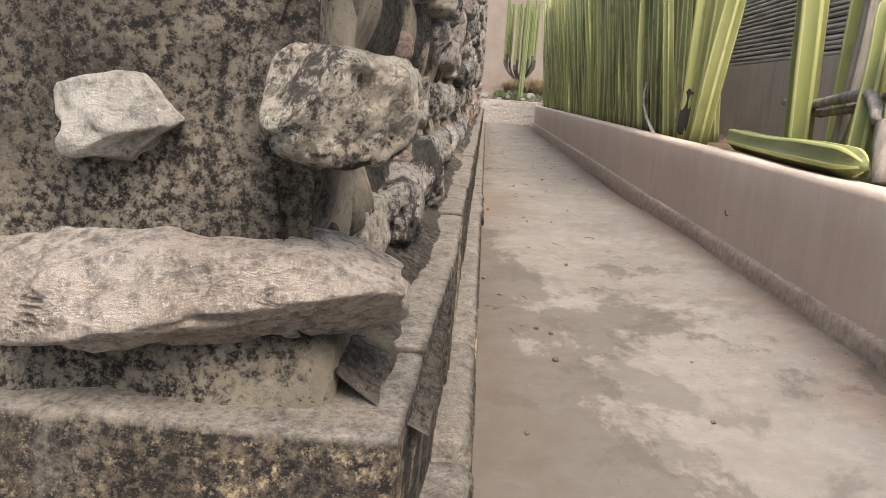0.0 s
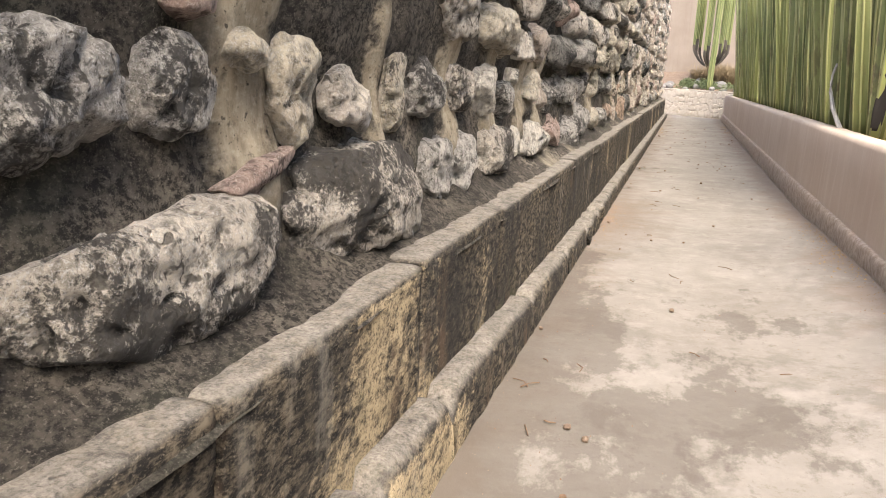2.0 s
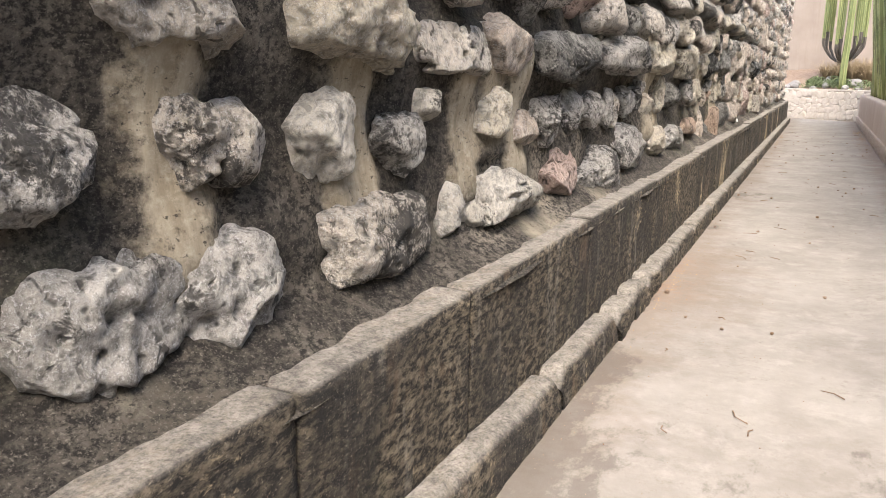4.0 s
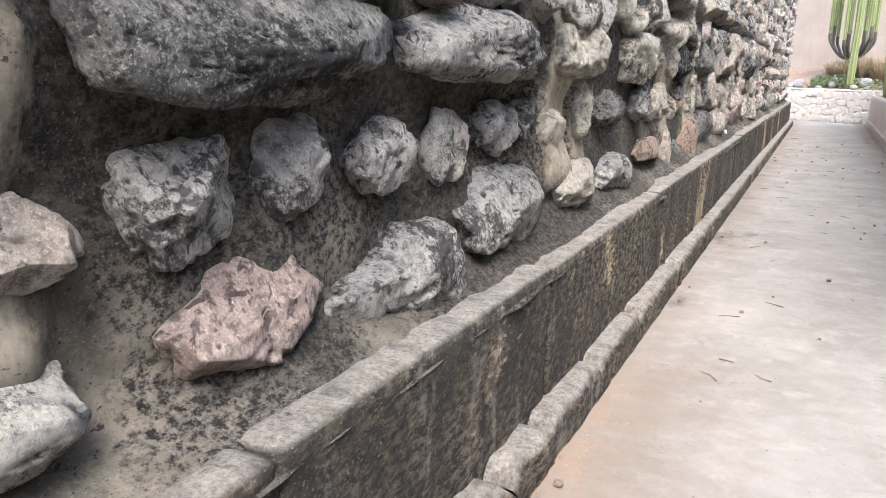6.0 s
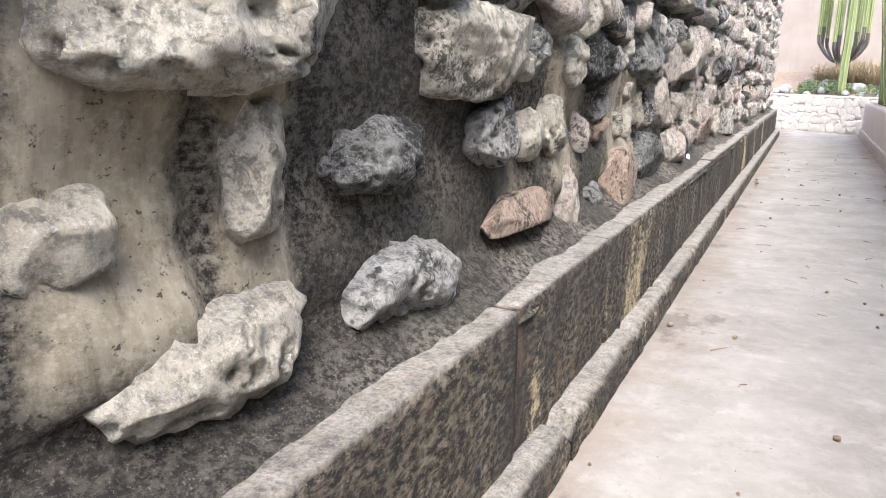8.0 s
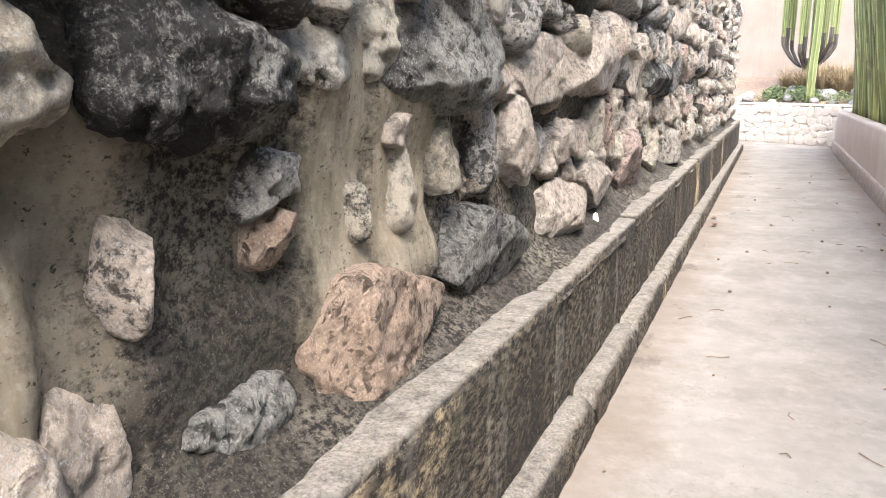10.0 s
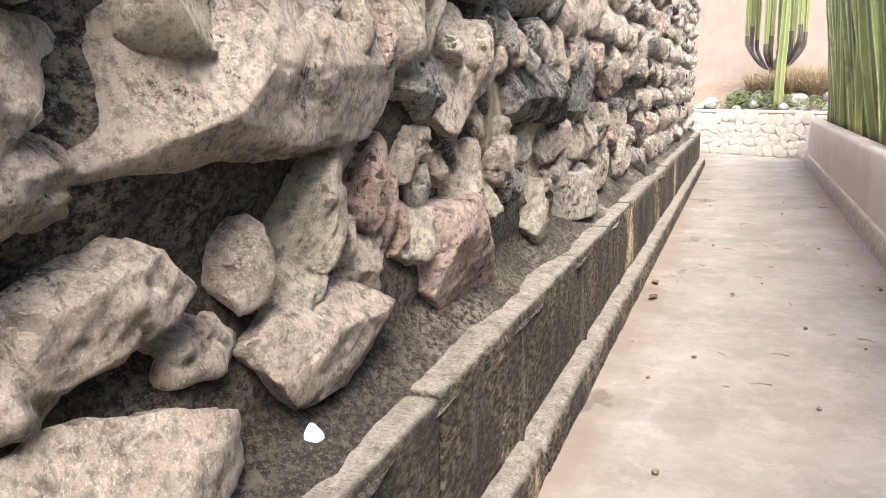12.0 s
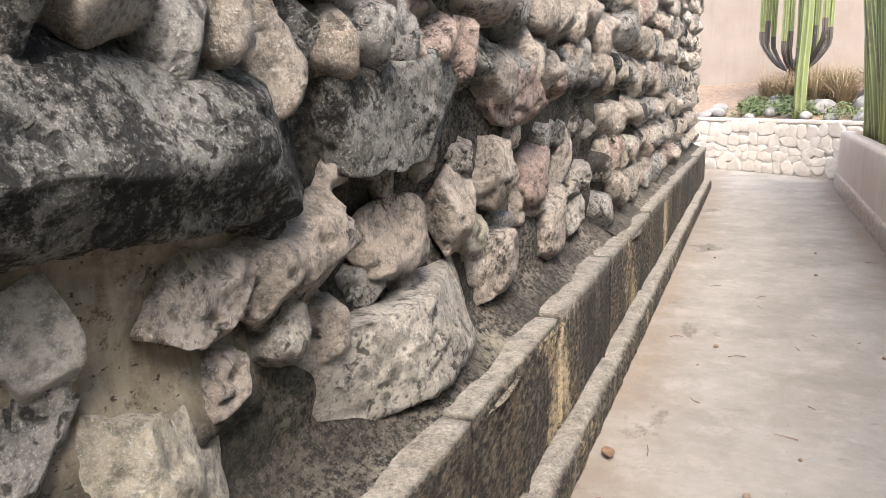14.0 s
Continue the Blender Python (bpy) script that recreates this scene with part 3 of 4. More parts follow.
def kerb_top(y):
    return 0.225 - 0.085 * min(1.0, max(0.0, (y - 1.6) / 3.4))


KJ = [0.26, 1.05, 1.99, 2.55, 3.8, 4.9, 5.75, 6.1, 6.45, 6.81, 7.43, 8.15, 9.2, 10.3, 11.1, 12.2, 13.2, 14.4, 15.6, 16.8, 18.2, 19.6, 21, 22.4, 23.8, 25.1, 26.45]
for n, (a, b) in enumerate(zip(KJ, KJ[1:])):
    broken = 5.7 < a < 6.7
    kerb_piece(a + 0.004, b - 0.004, kerb_top(a), kerb_top(b), 0.108 if broken else 0.098, n * 3.1, 0.02 if broken else 0.007)

# ---- rocks of the rubble wall ----
rock_rng = random.Random(11)
ROCK_LABEL = {"pale": "pale limestone rock", "white": "whitish limestone rock", "cream": "cream limestone rock", "grey": "grey pitted lava rock",
              "dark": "blackened lava rock", "pink": "pink tuff rock", "salmon": "salmon tuff rock", "blush": "blush beige limestone rock"}


placed = []


def wall_rock(y, z, length, height, tilt, tone, out):
    """A rock half sunk in the mortar; length and height as they show, out: how far its nose stands out."""
    big = length * height > 0.03
    placed.append((y, z, length / 2, height / 2))
    size = (out, length * 0.5, height * 0.5)
    broken = tone in ("blush", "salmon", "pink") or y > 11.4
    v = lumpy(5 if big else 4, size, rock_rng, 0.55 if broken else 1.0, 20 if broken else 10, (0.42, 0.6) if broken else (0.5, 0.72), 0.64 if broken else 0.72)
    a = radians(tilt)
    c, s = math.cos(a), math.sin(a)
    v = np.stack([v[:, 0], v[:, 1] * c - v[:, 2] * s, v[:, 1] * s + v[:, 2] * c], 1)
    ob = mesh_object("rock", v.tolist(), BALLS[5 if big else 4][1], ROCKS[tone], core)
    ob.location = (-0.245, y, z)
    return tagged(ob, ROCK_LABEL[tone])


wall_rock(0.64, 0.76, 0.20, 0.14, -9, "cream", 0.06)
wall_rock(0.79, 1.05, 0.39, 0.21, -1, "cream", 0.09)
wall_rock(1.08, 0.74, 0.39, 0.19, 0, "cream", 0.09)
wall_rock(1.36, 1.05, 0.36, 0.21, 0, "grey", 0.09)
wall_rock(1.62, 0.73, 0.76, 0.25, 0, "pale", 0.12)
wall_rock(1.73, 1.06, 0.18, 0.18, 0, "grey", 0.06)
wall_rock(1.77, 1.22, 0.18, 0.12, 0, "pink", 0.06)
wall_rock(1.96, 1.13, 0.13, 0.09, 0, "cream", 0.06)
wall_rock(1.97, 0.87, 0.34, 0.08, 12, "pink", 0.06)
wall_rock(2.15, 1.05, 0.20, 0.24, 0, "cream", 0.07)
wall_rock(2.47, 1.03, 0.21, 0.16, -8, "pale", 0.06)
wall_rock(2.48, 0.73, 0.76, 0.33, 0, "pale", 0.14)
wall_rock(2.81, 1.04, 0.14, 0.23, 0, "cream", 0.06)
wall_rock(3.12, 1.05, 0.20, 0.18, 0, "grey", 0.07)
wall_rock(3.23, 0.76, 0.34, 0.23, 0, "grey", 0.09)
wall_rock(3.41, 1.32, 0.42, 0.25, 0, "pale", 0.10)
wall_rock(3.47, 1.04, 0.16, 0.19, 0, "pale", 0.06)
wall_rock(3.51, 0.74, 0.35, 0.25, 0, "grey", 0.09)
wall_rock(3.59, 1.04, 0.13, 0.17, 0, "pale", 0.06)
wall_rock(3.89, 1.04, 0.17, 0.23, 0, "white", 0.07)
wall_rock(4.06, 1.29, 0.59, 0.22, 0, "cream", 0.11)
wall_rock(4.09, 0.75, 0.57, 0.23, 0, "pale", 0.11)
wall_rock(4.26, 0.99, 0.27, 0.16, 0, "grey", 0.07)
wall_rock(4.42, 1.10, 0.08, 0.11, 0, "white", 0.06)
wall_rock(4.59, 0.74, 0.17, 0.20, -15, "white", 0.06)
wall_rock(4.61, 1.26, 0.50, 0.16, 0, "pale", 0.09)
wall_rock(4.94, 1.05, 0.25, 0.16, 0, "cream", 0.07)
wall_rock(5.00, 0.76, 0.76, 0.18, 0, "white", 0.11)
wall_rock(5.07, 1.28, 0.55, 0.22, 0, "blush", 0.10)
wall_rock(5.28, 0.97, 0.28, 0.17, 0, "blush", 0.07)
wall_rock(5.60, 1.00, 0.24, 0.21, 0, "grey", 0.07)
wall_rock(5.72, 0.74, 0.48, 0.25, 0, "pink", 0.10)
wall_rock(5.83, 1.26, 0.90, 0.21, 0, "dark", 0.13)
wall_rock(5.91, 1.02, 0.20, 0.20, 0, "grey", 0.07)
wall_rock(6.27, 1.01, 0.24, 0.18, 0, "grey", 0.07)
wall_rock(6.31, 0.66, 0.63, 0.32, 0, "grey", 0.13)
wall_rock(6.59, 1.02, 0.14, 0.21, 0, "grey", 0.06)
wall_rock(6.68, 1.01, 0.12, 0.19, 0, "pale", 0.06)
wall_rock(6.87, 1.30, 1.12, 0.21, 0, "grey", 0.14)
wall_rock(6.95, 1.04, 0.13, 0.12, 0, "grey", 0.06)
wall_rock(7.00, 0.77, 0.73, 0.28, 0, "grey", 0.13)
wall_rock(7.06, 1.04, 0.21, 0.17, 0, "grey", 0.07)
wall_rock(7.28, 1.05, 0.12, 0.14, 0, "grey", 0.06)
wall_rock(7.36, 1.04, 0.09, 0.13, 0, "grey", 0.06)
wall_rock(7.40, 1.12, 0.08, 0.08, 0, "pale", 0.06)
wall_rock(7.61, 1.01, 0.19, 0.15, 0, "cream", 0.06)
wall_rock(7.86, 0.74, 0.56, 0.24, 0, "cream", 0.11)
wall_rock(7.97, 1.32, 0.79, 0.22, 0, "cream", 0.12)
wall_rock(8.03, 1.07, 0.18, 0.25, 0, "cream", 0.07)
wall_rock(8.50, 1.05, 0.40, 0.17, 0, "dark", 0.08)
wall_rock(8.60, 0.71, 0.54, 0.23, 0, "grey", 0.11)
wall_rock(9.06, 1.31, 0.76, 0.27, 0, "cream", 0.13)
wall_rock(9.19, 1.06, 0.33, 0.22, 0, "grey", 0.09)
wall_rock(9.45, 1.27, 0.16, 0.12, 0, "cream", 0.06)
wall_rock(9.49, 0.76, 0.69, 0.15, 0, "salmon", 0.11)
wall_rock(9.56, 1.04, 0.15, 0.20, 0, "cream", 0.06)
wall_rock(9.60, 1.31, 0.20, 0.20, 0, "dark", 0.07)
wall_rock(9.84, 1.05, 0.25, 0.22, 0, "cream", 0.07)
wall_rock(10.03, 1.31, 0.27, 0.25, 0, "cream", 0.08)
wall_rock(10.04, 0.73, 0.19, 0.32, -10, "blush", 0.08)
wall_rock(10.16, 0.75, 0.19, 0.27, 0, "blush", 0.06)
wall_rock(10.26, 1.01, 0.10, 0.20, 0, "blush", 0.06)
wall_rock(10.42, 1.33, 0.45, 0.28, 0, "dark", 0.11)
wall_rock(10.47, 0.68, 0.37, 0.14, 0, "dark", 0.07)
wall_rock(10.62, 1.11, 0.15, 0.14, 0, "grey", 0.06)
wall_rock(10.64, 1.00, 0.14, 0.12, 0, "salmon", 0.06)
wall_rock(10.76, 1.33, 0.25, 0.19, 0, "white", 0.07)
wall_rock(10.95, 1.00, 0.08, 0.14, 0, "cream", 0.06)
wall_rock(11.01, 0.72, 0.61, 0.34, 0, "salmon", 0.13)
wall_rock(11.03, 1.39, 0.18, 0.19, 0, "cream", 0.06)
wall_rock(11.15, 1.17, 0.15, 0.11, 0, "blush", 0.06)
wall_rock(11.16, 1.03, 0.10, 0.21, 0, "cream", 0.06)
wall_rock(11.40, 1.36, 0.72, 0.30, 0, "dark", 0.13)
wall_rock(11.44, 1.08, 0.17, 0.29, 0, "cream", 0.07)
wall_rock(11.77, 1.09, 0.23, 0.28, 0, "grey", 0.08)
wall_rock(11.78, 0.75, 0.67, 0.34, 0, "dark", 0.14)
wall_rock(12.07, 1.08, 0.30, 0.32, -10, "blush", 0.10)
wall_rock(12.31, 1.36, 0.75, 0.30, 0, "blush", 0.14)
wall_rock(12.38, 1.06, 0.14, 0.21, 0, "grey", 0.06)
wall_rock(12.66, 0.73, 0.64, 0.33, 0, "blush", 0.13)
wall_rock(12.75, 1.05, 0.39, 0.23, 0, "blush", 0.08)
wall_rock(13.12, 1.03, 0.18, 0.20, 0, "blush", 0.06)
wall_rock(13.14, 1.37, 1.04, 0.38, 0, "blush", 0.15)
wall_rock(13.37, 1.11, 0.22, 0.30, 0, "cream", 0.08)
wall_rock(13.42, 0.79, 0.73, 0.35, 0, "blush", 0.15)
wall_rock(13.51, 1.00, 0.08, 0.14, 0, "blush", 0.06)
wall_rock(13.66, 1.11, 0.14, 0.30, 0, "pink", 0.07)
wall_rock(13.78, 1.07, 0.08, 0.34, 0, "pink", 0.07)
wall_rock(13.83, 0.99, 0.08, 0.19, 0, "salmon", 0.06)
wall_rock(13.87, 1.17, 0.08, 0.13, 0, "cream", 0.06)
wall_rock(13.98, 1.42, 0.32, 0.31, 0, "grey", 0.10)
wall_rock(14.01, 1.10, 0.09, 0.27, 0, "grey", 0.09)
wall_rock(14.15, 1.13, 0.08, 0.13, 0, "blush", 0.06)
wall_rock(14.19, 1.20, 0.11, 0.08, 0, "grey", 0.06)
wall_rock(14.31, 1.40, 0.55, 0.34, 0, "blush", 0.13)
wall_rock(14.37, 0.83, 0.84, 0.42, 0, "pink", 0.14)
wall_rock(14.41, 1.07, 0.30, 0.25, 0, "blush", 0.09)
wall_rock(14.81, 1.64, 0.24, 0.12, 0, "blush", 0.06)
wall_rock(14.82, 1.09, 0.32, 0.23, 0, "blush", 0.09)
wall_rock(15.19, 1.12, 0.15, 0.22, 0, "white", 0.06)
wall_rock(15.35, 1.37, 1.06, 0.37, 0, "dark", 0.15)
wall_rock(15.36, 0.82, 0.36, 0.40, 0, "cream", 0.10)
wall_rock(15.52, 1.10, 0.34, 0.24, 0, "blush", 0.09)
wall_rock(15.78, 1.11, 0.44, 0.26, 0, "blush", 0.11)
wall_rock(16.05, 1.71, 0.24, 0.23, 0, "blush", 0.08)
wall_rock(16.26, 1.07, 0.33, 0.21, 0, "blush", 0.08)
wall_rock(16.29, 1.39, 0.87, 0.29, 0, "dark", 0.15)
wall_rock(16.30, 0.77, 1.04, 0.33, 0, "pale", 0.15)
wall_rock(16.40, 1.66, 0.37, 0.13, 0, "blush", 0.07)
wall_rock(16.73, 1.07, 0.34, 0.27, 0, "blush", 0.09)
wall_rock(17.10, 1.13, 0.39, 0.30, 0, "blush", 0.10)
wall_rock(17.16, 0.80, 0.60, 0.29, 0, "blush", 0.12)
wall_rock(17.33, 1.42, 0.67, 0.33, 0, "pink", 0.14)
wall_rock(17.61, 1.11, 0.31, 0.29, 0, "pink", 0.09)
wall_rock(17.87, 0.84, 0.32, 0.33, 0, "blush", 0.10)
wall_rock(18.23, 1.13, 0.32, 0.26, 0, "blush", 0.06)
wall_rock(18.45, 0.81, 0.32, 0.28, 0, "pale", 0.09)

# smaller rocks packed between the courses along the far stretch
filler = random.Random(77)
for row_z, lo, hi in ((0.95, 0.12, 0.26), (1.24, 0.12, 0.26)):
    fy = 11.6
    while fy < 18.8:
        ln = filler.uniform(lo, hi)
        if any(abs(fy + ln / 2 - q[0]) < 0.55 * (ln / 2 + q[2]) and abs(row_z - q[1]) < 0.6 * (0.08 + q[3]) for q in placed):
            fy += 0.08
            continue
        big = lumpy(4, (0.07, ln * 0.5, filler.uniform(0.06, 0.09)), rock_rng, 1.0, 14)
        tone = filler.choice(("blush", "blush", "pale", "grey", "cream", "blush"))
        ob = mesh_object("rock", big.tolist(), BALLS[4][1], ROCKS[tone], core)
        ob.location = (-0.255 + filler.uniform(-0.02, 0.02), fy + ln / 2, row_z + filler.uniform(-0.04, 0.04))
        tagged(ob, "small " + ROCK_LABEL[tone])
        fy += ln + filler.uniform(0.0, 0.12)

# corner and front rocks
def front_rock(x, y, z, size, tone, level=5, blocky=(0.3, 0.45), seed=1):
    ob = mesh_object("rock", lumpy(level, size, random.Random(seed), 0.6, 9, blocky).tolist(), BALLS[level][1], ROCKS[tone], core)
    ob.location = (x, y, z)
    return tagged(ob, ROCK_LABEL[tone])


front_rock(-0.44, 0.44, 0.772, (0.385, 0.15, 0.088), "blush", 5, (0.3, 0.4), 2)
front_rock(-0.155, 0.43, 1.072, (0.108, 0.15, 0.09), "cream", 5, (0.75, 0.85), 5)
front_rock(-0.475, 0.4, 1.03, (0.088, 0.055, 0.062), "white")


# the rest of the wall: joined rubble above and far along
def rubble():
    rng = random.Random(23)
    tones = ["pale", "cream", "grey", "dark", "pink", "blush"]
    sets = {t: ([], []) for t in tones}

    def add(y, z, length, height, tone, level):
        base = lumpy(level, (0.15 if length > 0.4 else 0.12, length * 0.5, height * 0.58), rng, 0.8, 18, (0.45, 0.62), 0.62)
        verts, faces = sets[tone]
        k = len(verts)
        verts.extend((base + np.array((-0.235, y, z))).tolist())
        faces.extend(tuple(i + k for i in f) for f in BALLS[level][1])

    z, row = 0.78, 0
    while z < WALL_TOP - 0.1:
        long_row = row % 2 == 0
        y = WALL_Y0 + 0.1 if z > 1.46 else 18.9
        while y < WALL_Y1 - 0.05:
            packed = y > 13
            length = rng.uniform(0.35, 0.8) if long_row else rng.uniform(0.14, 0.3)
            if packed:
                length *= 0.6
            length = min(length, WALL_Y1 - y)
            height = rng.uniform(0.17, 0.24) if long_row else rng.uniform(0.13, 0.24)
            pick = rng.random()
            if packed:
                tone = "blush" if pick < 0.55 else "pale" if pick < 0.72 else "grey" if pick < 0.92 else "dark" if pick < 0.95 else "pink"
            else:
                tone = ("pale", "grey", "cream", "grey", "pale", "dark", "pale", "blush", "grey", "pink")[min(9, int(pick * 10))]
            if 8.6 < y < 11.2 and tone in ("dark", "grey", "pink"):
                tone = "cream"
            add(y + length / 2, z + rng.uniform(-0.05, 0.05), length, height, tone, 3)
            y += length * 0.96 + (rng.uniform(-0.02, 0.03) if long_row or packed else rng.uniform(0.02, 0.16))
        z += 0.25 if z < 1.5 else 0.24
        row += 1
    for x in np.arange(-1.9, -0.2, 0.3):
        for zz in np.arange(1.5, WALL_TOP, 0.28):
            base = lumpy(3, (0.14, 0.12, 0.1), rng, 1.2, 8) + np.array((x + rng.uniform(-0.08, 0.08), WALL_Y0 + 0.03, zz))
            verts, faces = sets[rng.choice(tones)]
            k = len(verts)
            verts.extend(base.tolist())
            faces.extend(tuple(i + k for i in f) for f in BALLS[3][1])
    # far end of the wall
    for zz in np.arange(0.75, WALL_TOP, 0.24):
        for x in np.arange(-1.8, -0.2, 0.28):
            base = lumpy(3, (0.14, 0.12, 0.11), rng, 1.2, 8) + np.array((x + rng.uniform(-0.06, 0.06), WALL_Y1 - 0.03, zz))
            verts, faces = sets[rng.choice(tones)]
            k = len(verts)
            verts.extend(base.tolist())
            faces.extend(tuple(i + k for i in f) for f in BALLS[3][1])
    for tone, (verts, faces) in sets.items():
        ob = mesh_object("rubble", verts, faces, ROCKS[tone], core)
        tagged(ob, "upper and far rubble, " + ROCK_LABEL[tone] + "s", kind="stuff")


rubble()


dab = mesh_object("lime_splash", lumpy(3, (0.012, 0.022, 0.035), rock_rng, 0.5, 4).tolist(), BALLS[3][1], LIME)
dab.location = (mortar_x(13.2, 0.635) + 0.002, 13.2, 0.635)
dab.rotation_euler = (radians(38), 0, 0)
tagged(dab, "white lime splash on the sooty mortar", "stain")


# ---- cacti ----
def cactus_mesh(name, height, radius, ribs, rng, bend=(0, 0), taper=0.05, segs=20, wobble=0.025, depth=0.44, skin=None, ridge=None, rounded=False):
    """A ribbed column along z with narrow pale ridges."""
    verts, faces, slots = [], [], []
    k = ribs * 4
    for j in range(segs + 1):
        u = j / segs
        z = height * u
        swell = 1 + 0.05 * math.sin(u * 9 + ribs) - taper * u
        if rounded and u < 0.1:
            swell *= 1 - 0.7 * ((0.1 - u) / 0.1) ** 2
        if u > 0.9:
            swell *= 1 - 0.75 * ((u - 0.9) / 0.1) ** 2
        cx = bend[0] * u + wobble * noise.noise((z * 0.8, radius * 91, 1 + bend[0]))
        cy = bend[1] * u + wobble * noise.noise((z * 0.8, radius * 57, 8 + bend[1]))
        for i in range(k):
            a = (i // 4 + (0.0, 0.36, 0.5, 0.64)[i % 4]) * math.tau / ribs
            r = radius * swell * (1.0 - depth, 0.9, 1.0, 0.9)[i % 4] * (1 + 0.06 * noise.noise((z * 2.5, i // 4 * 3.1, radius * 77)))
            verts.append((cx + r * math.cos(a), cy + r * math.sin(a), z))
    for j in range(segs):
        for i in range(k):
            a, c = j * k + i, j * k + (i + 1) % k
            faces.append((a, c, c + k, a + k))
            slots.append(1 if i % 4 in (1, 2) else 0)
    faces.append(tuple(range(segs * k, (segs + 1) * k)))
    faces.append(tuple(reversed(range(k))))
    slots += [0, 0]
    ob = mesh_object(name, verts, faces, skin or CACTUS, None, True, slots, (ridge or RIDGE,))
    return ob


fence_rng = random.Random(5)
FENCE = "cactus fence in the planter"
LABEL = "tall green ribbed column cactus in a dense planter row"
templates = []
for i in range(7):
    h, r = fence_rng.uniform(2.9, 3.6), fence_rng.uniform(0.062, 0.085)
    t = cactus_mesh("column_cactus", h, r, fence_rng.choice((5, 6, 6)), fence_rng, (fence_rng.uniform(-0.12, 0.12), fence_rng.uniform(-0.15, 0.15)))
    tagged(t, LABEL, "cactus", FENCE)
    templates.append(t)
y, n = 7.55, 0
while y < 26.6:
    src = templates[n % 7]
    m = pose(fence_rng.uniform(2.04, 2.18) if n % 3 else fence_rng.uniform(2.22, 2.45), y, 0.74, fence_rng.uniform(-2, 2), fence_rng.uniform(-8, -3)) @ pose(0, 0, 0, 0, 0, fence_rng.uniform(0, 360))
    if n < 7:
        src.matrix_world = m
    else:
        copy_thing(src, m)
    y += fence_rng.uniform(0.1, 0.19)
    n += 1


def single_cactus(x, y, z, height, radius, ribs, rx, ry, rz, label, skin=None, ridge=None, bend=(0, 0), segs=16):
    ob = cactus_mesh("column_cactus", height, radius, ribs, fence_rng, bend, skin=skin, ridge=ridge, segs=segs)
    ob.matrix_world = pose(x, y, z, rx, ry, rz)
    return tagged(ob, label, "cactus")


single_cactus(2.08, 6.8, 0.74, 3.6, 0.1, 5, 3, 7, 20, "thick green column cactus leaning over the planter")
single_cactus(2.12, 7.1, 0.74, 3.8, 0.09, 5, 2, 5, 50, "green column cactus leaning beside a thicker one")
yellow = single_cactus(2.12, 7.42, 0.74, 3.8, 0.085, 5, 0, 1, 10, "yellowing column cactus with a blackened scar", CACTUS_YELLOW, RIDGE)
scar = cactus_mesh("scar", 0.5, 0.086, 5, fence_rng, (0, 0), 0.0, 14, 0.012, 0.4, CACTUS_DARK, CACTUS_DARK)
scar.parent = yellow
scar.matrix_basis = pose(0, 0, 0.08)
tagged(scar, "blackened burnt scar round the foot")
single_cactus(2.16, 4.62, 0.74, 3.5, 0.1, 5, 0, -3, 33, "thick upright green column cactus in the planter")
single_cactus(2.45, 4.75, 0.74, 3.5, 0.09, 5, -2, 4, 12, "green column cactus behind an upright one")
single_cactus(2.3, 4.3, 0.74, 3.2, 0.075, 5, -3, 9, 0, "slim leaning green column cactus")
single_cactus(2.35, 4.35, 0.74, 1.5, 0.085, 6, 0, 3, 0, "dead grey woody cactus stump", WOOD, WOOD)
single_cactus(2.15, 3.7, 0.74, 1.1, 0.08, 5, -14, 8, 0, "short leaning green cactus under dead wood")
single_cactus(2.2, 3.4, 0.74, 1.0, 0.08, 5, -16, 4, 0, "short dark green cactus leaning in the planter")

# fallen cactus across the planter's edge
fallen = cactus_mesh("fallen_cactus", 2.5, 0.1, 5, fence_rng, (0.06, 0), 0.12, 40, 0.02, 0.3, CACTUS, CACTUS_YELLOW, True)
fallen.matrix_world = look((1.93, 3.15, 0.872), (1.97, 5.75, 0.872)) @ pose(0, 0, 0, 180, 0, 18)
tagged(fallen, "fallen yellow-green cactus lying on the planter edge", "cactus")


def bough(name, pts, r0, r1, material, label, category, sides=8):
    """A crooked branch through a few points."""
    verts, faces = [], []
    pts = [Vector(p) for p in pts]
    path_pts = []
    for a, b in zip(pts, pts[1:]):
        for i in range(5):
            path_pts.append(a.lerp(b, i / 5))
    path_pts.append(pts[-1])
    for j, p in enumerate(path_pts):
        u = j / (len(path_pts) - 1)
        d = (path_pts[min(j + 1, len(path_pts) - 1)] - path_pts[max(j - 1, 0)]).normalized()
        side = d.orthogonal().normalized()
        other = d.cross(side)
        for s in range(sides):
            a = s * math.tau / sides
            r = (r0 + (r1 - r0) * u) * (1 + 0.35 * noise.noise((p.x * 9 + s, p.y * 9, p.z * 9)))
            verts.append(tuple(p + side * r * math.cos(a) + other * r * math.sin(a)))
    m = len(path_pts)
    for j in range(m - 1):
        for s in range(sides):
            a, c = j * sides + s, j * sides + (s + 1) % sides
            faces.append((a, c, c + sides, a + sides))
    faces += [tuple(reversed(range(sides))), tuple(range((m - 1) * sides, m * sides))]
    ob = mesh_object(name, verts, faces, material)
    return tagged(ob, label, category)


